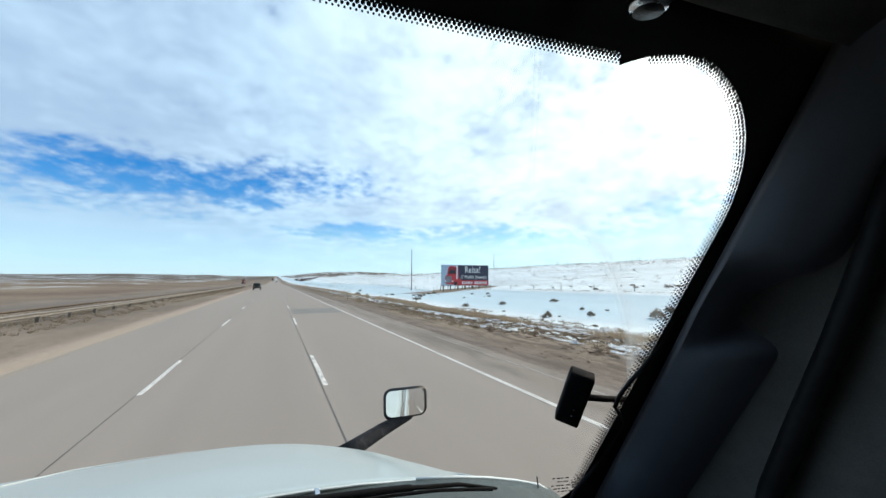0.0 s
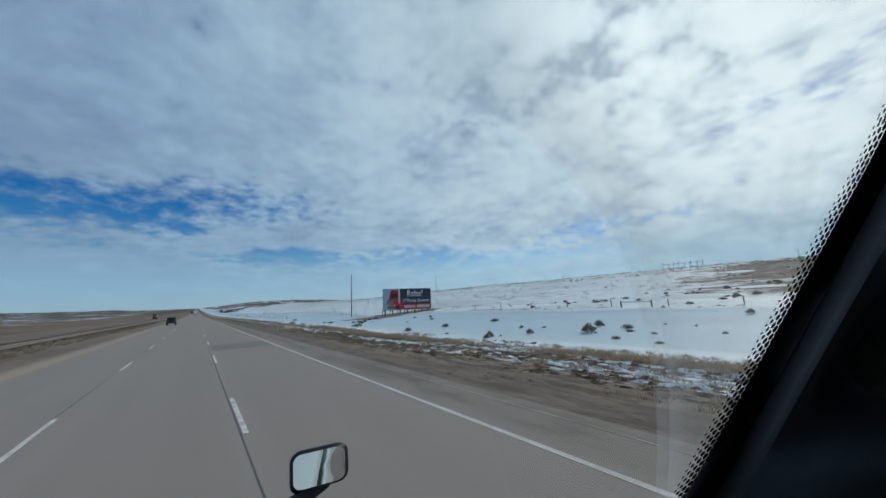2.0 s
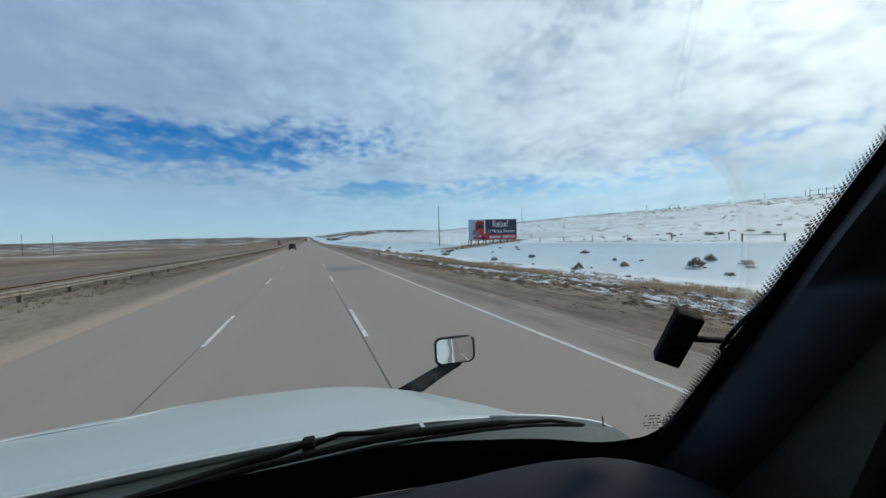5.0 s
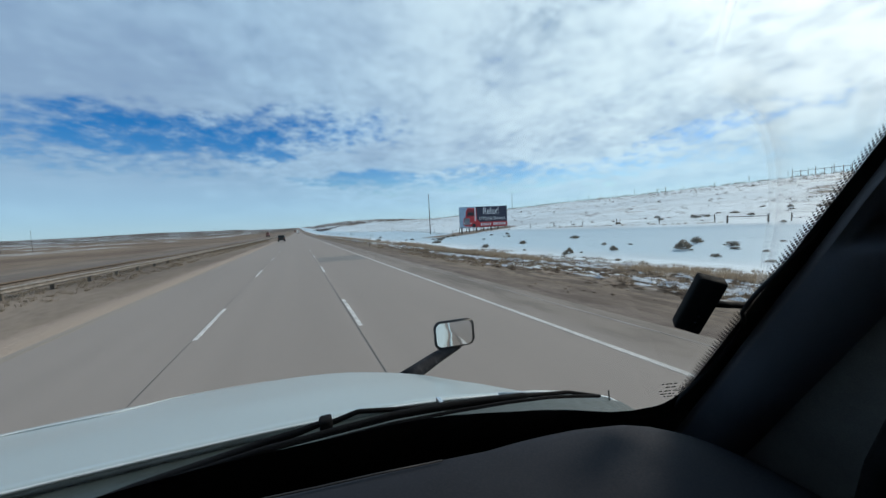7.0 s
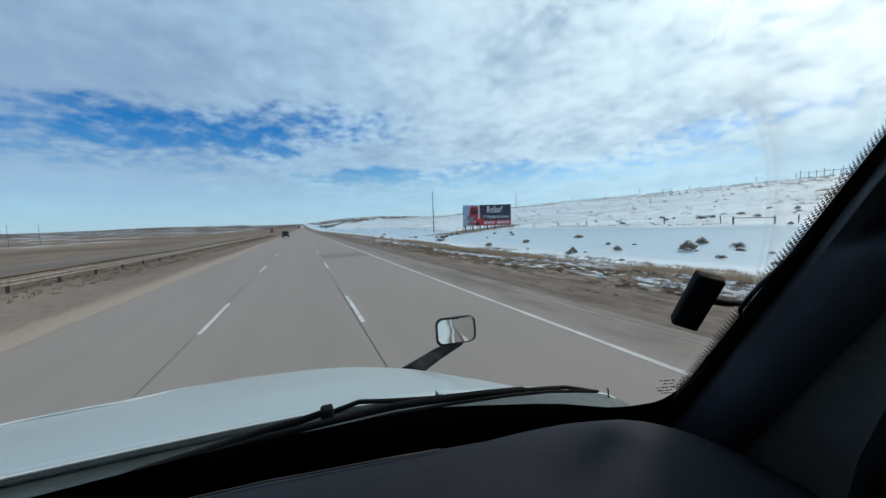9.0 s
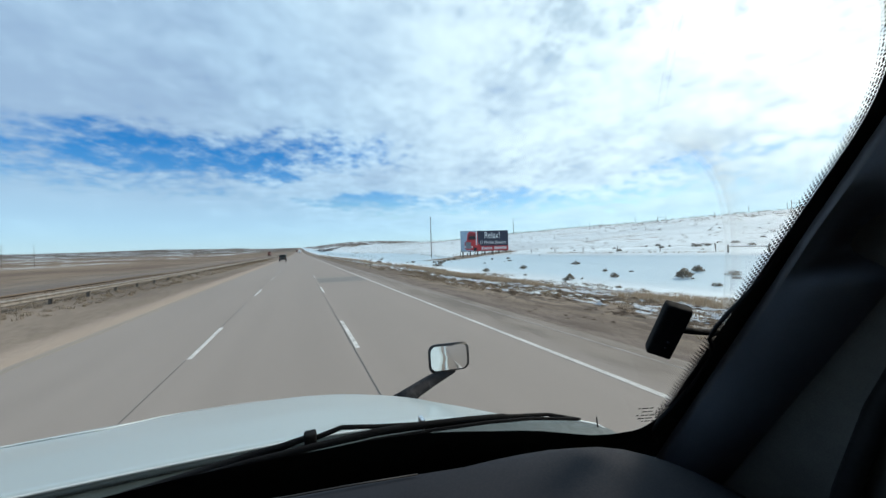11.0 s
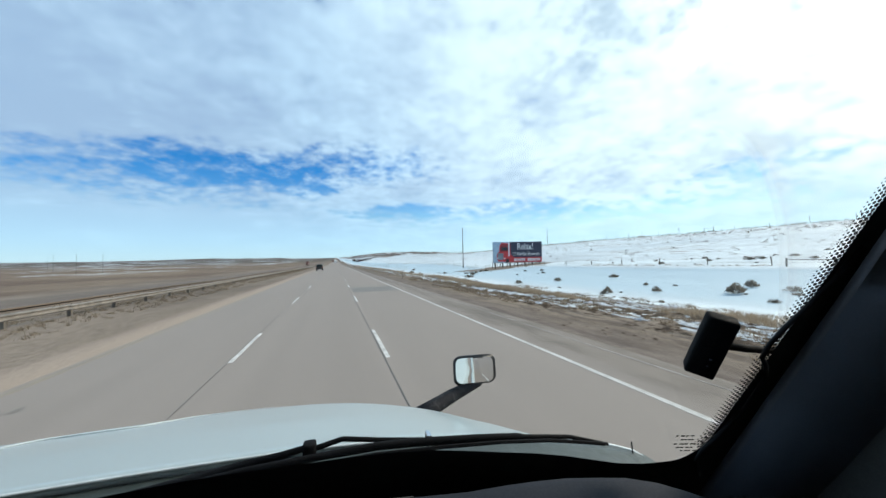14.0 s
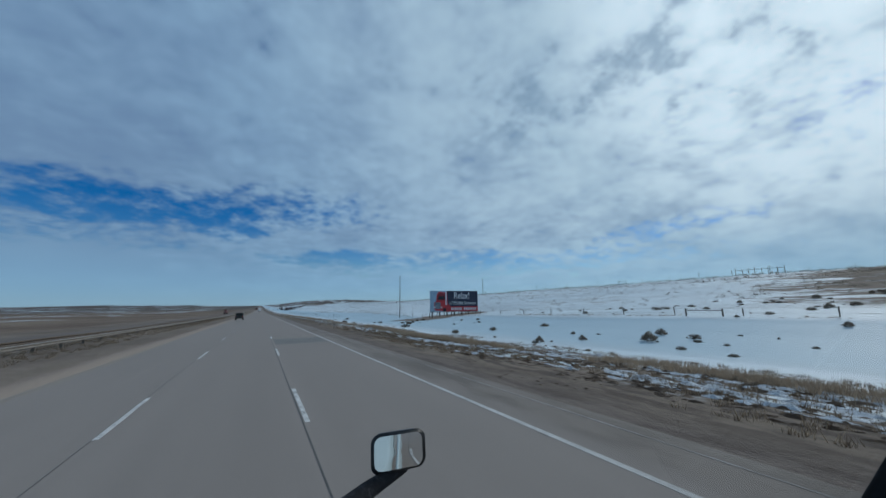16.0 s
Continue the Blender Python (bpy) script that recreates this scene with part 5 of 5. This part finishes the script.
# ---- brush and grass ----
def bush_mesh(seed, n=420, stems=9):
    rng = random.Random(seed)
    bm = bmesh.new()
    for k in range(stems):
        a = rng.uniform(0, 6.28)
        tip = Vector((math.cos(a) * rng.uniform(0.1, 0.35), math.sin(a) * rng.uniform(0.1, 0.35), rng.uniform(0.2, 0.4)))
        rod(bm, (0, 0, -0.1), tip, 0.02, 0.005, 4)
    for k in range(n):
        a, el = rng.uniform(0, 6.28), rng.uniform(0.05, 1.45)
        r = rng.uniform(0.55, 1.0) * (0.8 + 0.35 * math.sin(a * 2 + seed))
        p = Vector((0.55 * r * math.cos(a) * math.cos(el), 0.55 * r * math.sin(a) * math.cos(el), 0.08 + 0.38 * r * math.sin(el)))
        d = (p + Vector((rng.uniform(-0.3, 0.3), rng.uniform(-0.3, 0.3), rng.uniform(0.0, 0.5)))).normalized() * rng.uniform(0.05, 0.13)
        s = d.cross(Vector((rng.uniform(-1, 1), rng.uniform(-1, 1), rng.uniform(-1, 1)))).normalized() * rng.uniform(0.015, 0.035)
        bm.faces.new([bm.verts.new(q) for q in (p - s, p + s, p + d + s * 0.4, p + d - s * 0.4)])
    me = bpy.data.meshes.new("sagebrush")
    bm.to_mesh(me)
    bm.free()
    me.materials.append(SAGE)
    return me


bushes = [bush_mesh(s) for s in range(6)]
rng = random.Random(11)
placed = []
while len(placed) < 7000:
    pick = rng.random()
    if pick < 0.007:
        x, y = rng.uniform(17, 27), rng.uniform(8, 140)
    elif pick < 0.016:
        x, y = rng.uniform(27, 44), rng.uniform(8, 140)
    else:
        x, y = rng.choice((44 + 91 * rng.random() ** 0.75, rng.uniform(100, 136), rng.uniform(130, 330))), 12 + 470 * rng.random() ** 1.4
    placed.append((x, y, (0.28 + 0.9 * rng.random() ** 2.2) * (1.0 if x < 60 else 1.35)))
near = sorted(placed, key=lambda p: p[0] + 0.45 * p[1])
for x, y, s in [(26.0, 16.6, 1.5), (23.5, 20.5, 0.9)] + near[:110]:
    ob = new("sagebrush", rng.choice(bushes))
    ob.matrix_world = Matrix.Translation((x, y, height(x, y) - 0.05)) @ Matrix.Rotation(rng.uniform(0, 6.28), 4, "Z") @ Matrix.Diagonal((s * rng.uniform(0.8, 1.4), s * rng.uniform(0.8, 1.4), s, 1))
    tagged(ob, "grey-green sagebrush clump standing in snow", "shrub", "sagebrush on the snow")


def scatter(name, meshes, spots, material, label, category, swing=6.28):
    """Many copies of small meshes in one object."""
    verts, faces = [], []
    data = []
    for me in meshes:
        co = np.array([v.co[:] for v in me.vertices])
        data.append((co, [tuple(p.vertices) for p in me.polygons]))
    rng2 = random.Random(5)
    count = 0
    for x, y, s in spots:
        co, fs = rng2.choice(data)
        a = rng2.uniform(-swing / 2, swing / 2)
        c, d = math.cos(a) * s, math.sin(a) * s
        q = np.empty_like(co)
        q[:, 0] = co[:, 0] * c - co[:, 1] * d + x
        q[:, 1] = co[:, 0] * d + co[:, 1] * c + y
        q[:, 2] = co[:, 2] * s + height(x, y) - 0.04
        verts.append(q)
        faces += [tuple(i + count for i in f) for f in fs]
        count += len(co)
    me = bpy.data.meshes.new(name)
    me.from_pydata(np.concatenate(verts).tolist(), [], faces)
    me.materials.append(material)
    return tagged(new(name, me), label, category, kind="stuff")


belt = random.Random(8)
spots = []
for k in range(110):
    y = belt.uniform(560, 1000)
    spots.append((34 + (y - 500) * belt.uniform(0.0, 0.16), y, belt.uniform(1.6, 4.2)))
scatter("distant_shrub_belt", bushes, spots, BARK, "dark belt of bare shrubs far along the road", "shrub")
light_bushes = [bush_mesh(s, 42, 0) for s in range(20, 26)]
scatter("far_sagebrush", light_bushes, near[110:], SAGE, "scattered sagebrush on the snowy slopes", "shrub")


def tuft_mesh(seed, n, h, spread):
    rng = random.Random(seed)
    bm = bmesh.new()
    for k in range(n):
        a = rng.uniform(0, 6.28)
        r = rng.uniform(0, spread)
        p = Vector((math.cos(a) * r, math.sin(a) * r, 0))
        lean = Vector((rng.uniform(-0.5, 0.5), rng.uniform(-0.5, 0.5), 1)).normalized() * h * rng.uniform(0.5, 1.1)
        s = Vector((rng.uniform(-1, 1), rng.uniform(-1, 1), 0)).normalized() * 0.012
        bm.faces.new([bm.verts.new(q) for q in (p - s, p + s, p + lean)])
    me = bpy.data.meshes.new("tuft")
    bm.to_mesh(me)
    bm.free()
    return me


short = [tuft_mesh(s, 22, 0.22, 0.22) for s in range(4)]
tall = [tuft_mesh(s, 40, 0.34, 0.34) for s in range(4, 8)]
rng = random.Random(21)
spots = []
for k in range(5200):
    y = rng.uniform(1, 45) if k % 2 else rng.uniform(30, 190)
    x = rng.uniform(9.0, 19.0)
    if noise.noise((x * 0.35, y * 0.12, 2.0)) + rng.uniform(-0.3, 0.3) > -0.02:
        spots.append((x, y, rng.uniform(0.5, 1.3)))
scatter("verge_grass", short, spots, DARKSTRAW, "short brown dry grass on the verge", "grass")
spots = []
for k in range(4200):
    y = rng.uniform(2, 60) if k % 2 else rng.uniform(50, 300)
    x = rng.gauss(15.6, 0.55) + 0.7 * math.sin(y * 0.15)
    if noise.noise((x * 0.2, y * 0.09, 5.0)) > -0.35:
        spots.append((x, y, rng.uniform(0.5, 1.25)))
for k in range(700):
    y = rng.uniform(6, 330)
    x = 40.3 + 1.5 * math.sin((y - 4) / 6.5 * 0.3) + rng.gauss(0, 0.35)
    if noise.noise((y * 0.08, 3.0, 1.0)) > -0.1:
        spots.append((x, y, rng.uniform(0.4, 0.9)))
scatter("tall_grass", tall, spots, STRAW, "pale tall dry grass beside the snow", "grass")
spots = [(rng.uniform(-15.5, -9.8), rng.uniform(0, 160), rng.uniform(0.5, 1.2)) for k in range(2600)]
spots += [(rng.uniform(-21, -14), rng.uniform(5, 200), rng.uniform(0.6, 1.3)) for k in range(1200)]
scatter("median_grass", short, spots, DARKSTRAW, "brown dry grass on the median", "grass")


def clod_mesh(seed, long=1.0):
    rng = random.Random(seed)
    bm = bmesh.new()
    bmesh.ops.create_icosphere(bm, subdivisions=1, radius=1.0)
    for v in bm.verts:
        v.co = Vector((v.co.x * rng.uniform(0.8, 1.2), v.co.y * long * rng.uniform(0.8, 1.3), v.co.z * 0.5)) * rng.uniform(0.7, 1.25)
    me = bpy.data.meshes.new("clod")
    bm.to_mesh(me)
    bm.free()
    return me


CLOD = leafy("brown_earth_clods", (0.085, 0.062, 0.048), (0.21, 0.162, 0.126))
spots = []
for k in range(15000):
    y = rng.uniform(1, 40) if k % 2 else rng.uniform(20, 150)
    x = 7.4 + 8.6 * rng.random() ** 0.75
    if noise.noise((x * 0.5, y * 0.2, 9.0)) + rng.uniform(-0.35, 0.35) > -0.05:
        spots.append((x, y, rng.uniform(0.03, 0.15) * (0.8 if x < 10 else 1.4)))
scatter("earth_clods", [clod_mesh(s) for s in range(5)], spots, CLOD, "lumps of brown earth and stones on the verge", "soil")

CRUST = surface("dirty_ploughed_snow", (0.30, 0.31, 0.32), (0.62, 0.645, 0.67), 0.8, 2.5, 0.4, fine=14.0, bump_dist=0.05, spec=0.2)
spots = []
for k in range(9000):
    y = rng.uniform(2, 45) if k % 2 else rng.uniform(25, 170)
    x = rng.gauss(13.9, 1.5)
    if 10.2 < x < 18.5 and noise.noise((x * 0.6, y * 0.10, 3.0)) + rng.uniform(-0.25, 0.25) > 0.12:
        spots.append((x, y, 0.05 + 0.20 * rng.random() ** 2))
scatter("snow_lumps", [clod_mesh(s, 2.0) for s in range(30, 36)], spots, CRUST, "ploughed lumps of old snow on the brown verge", "snow", 0.7)
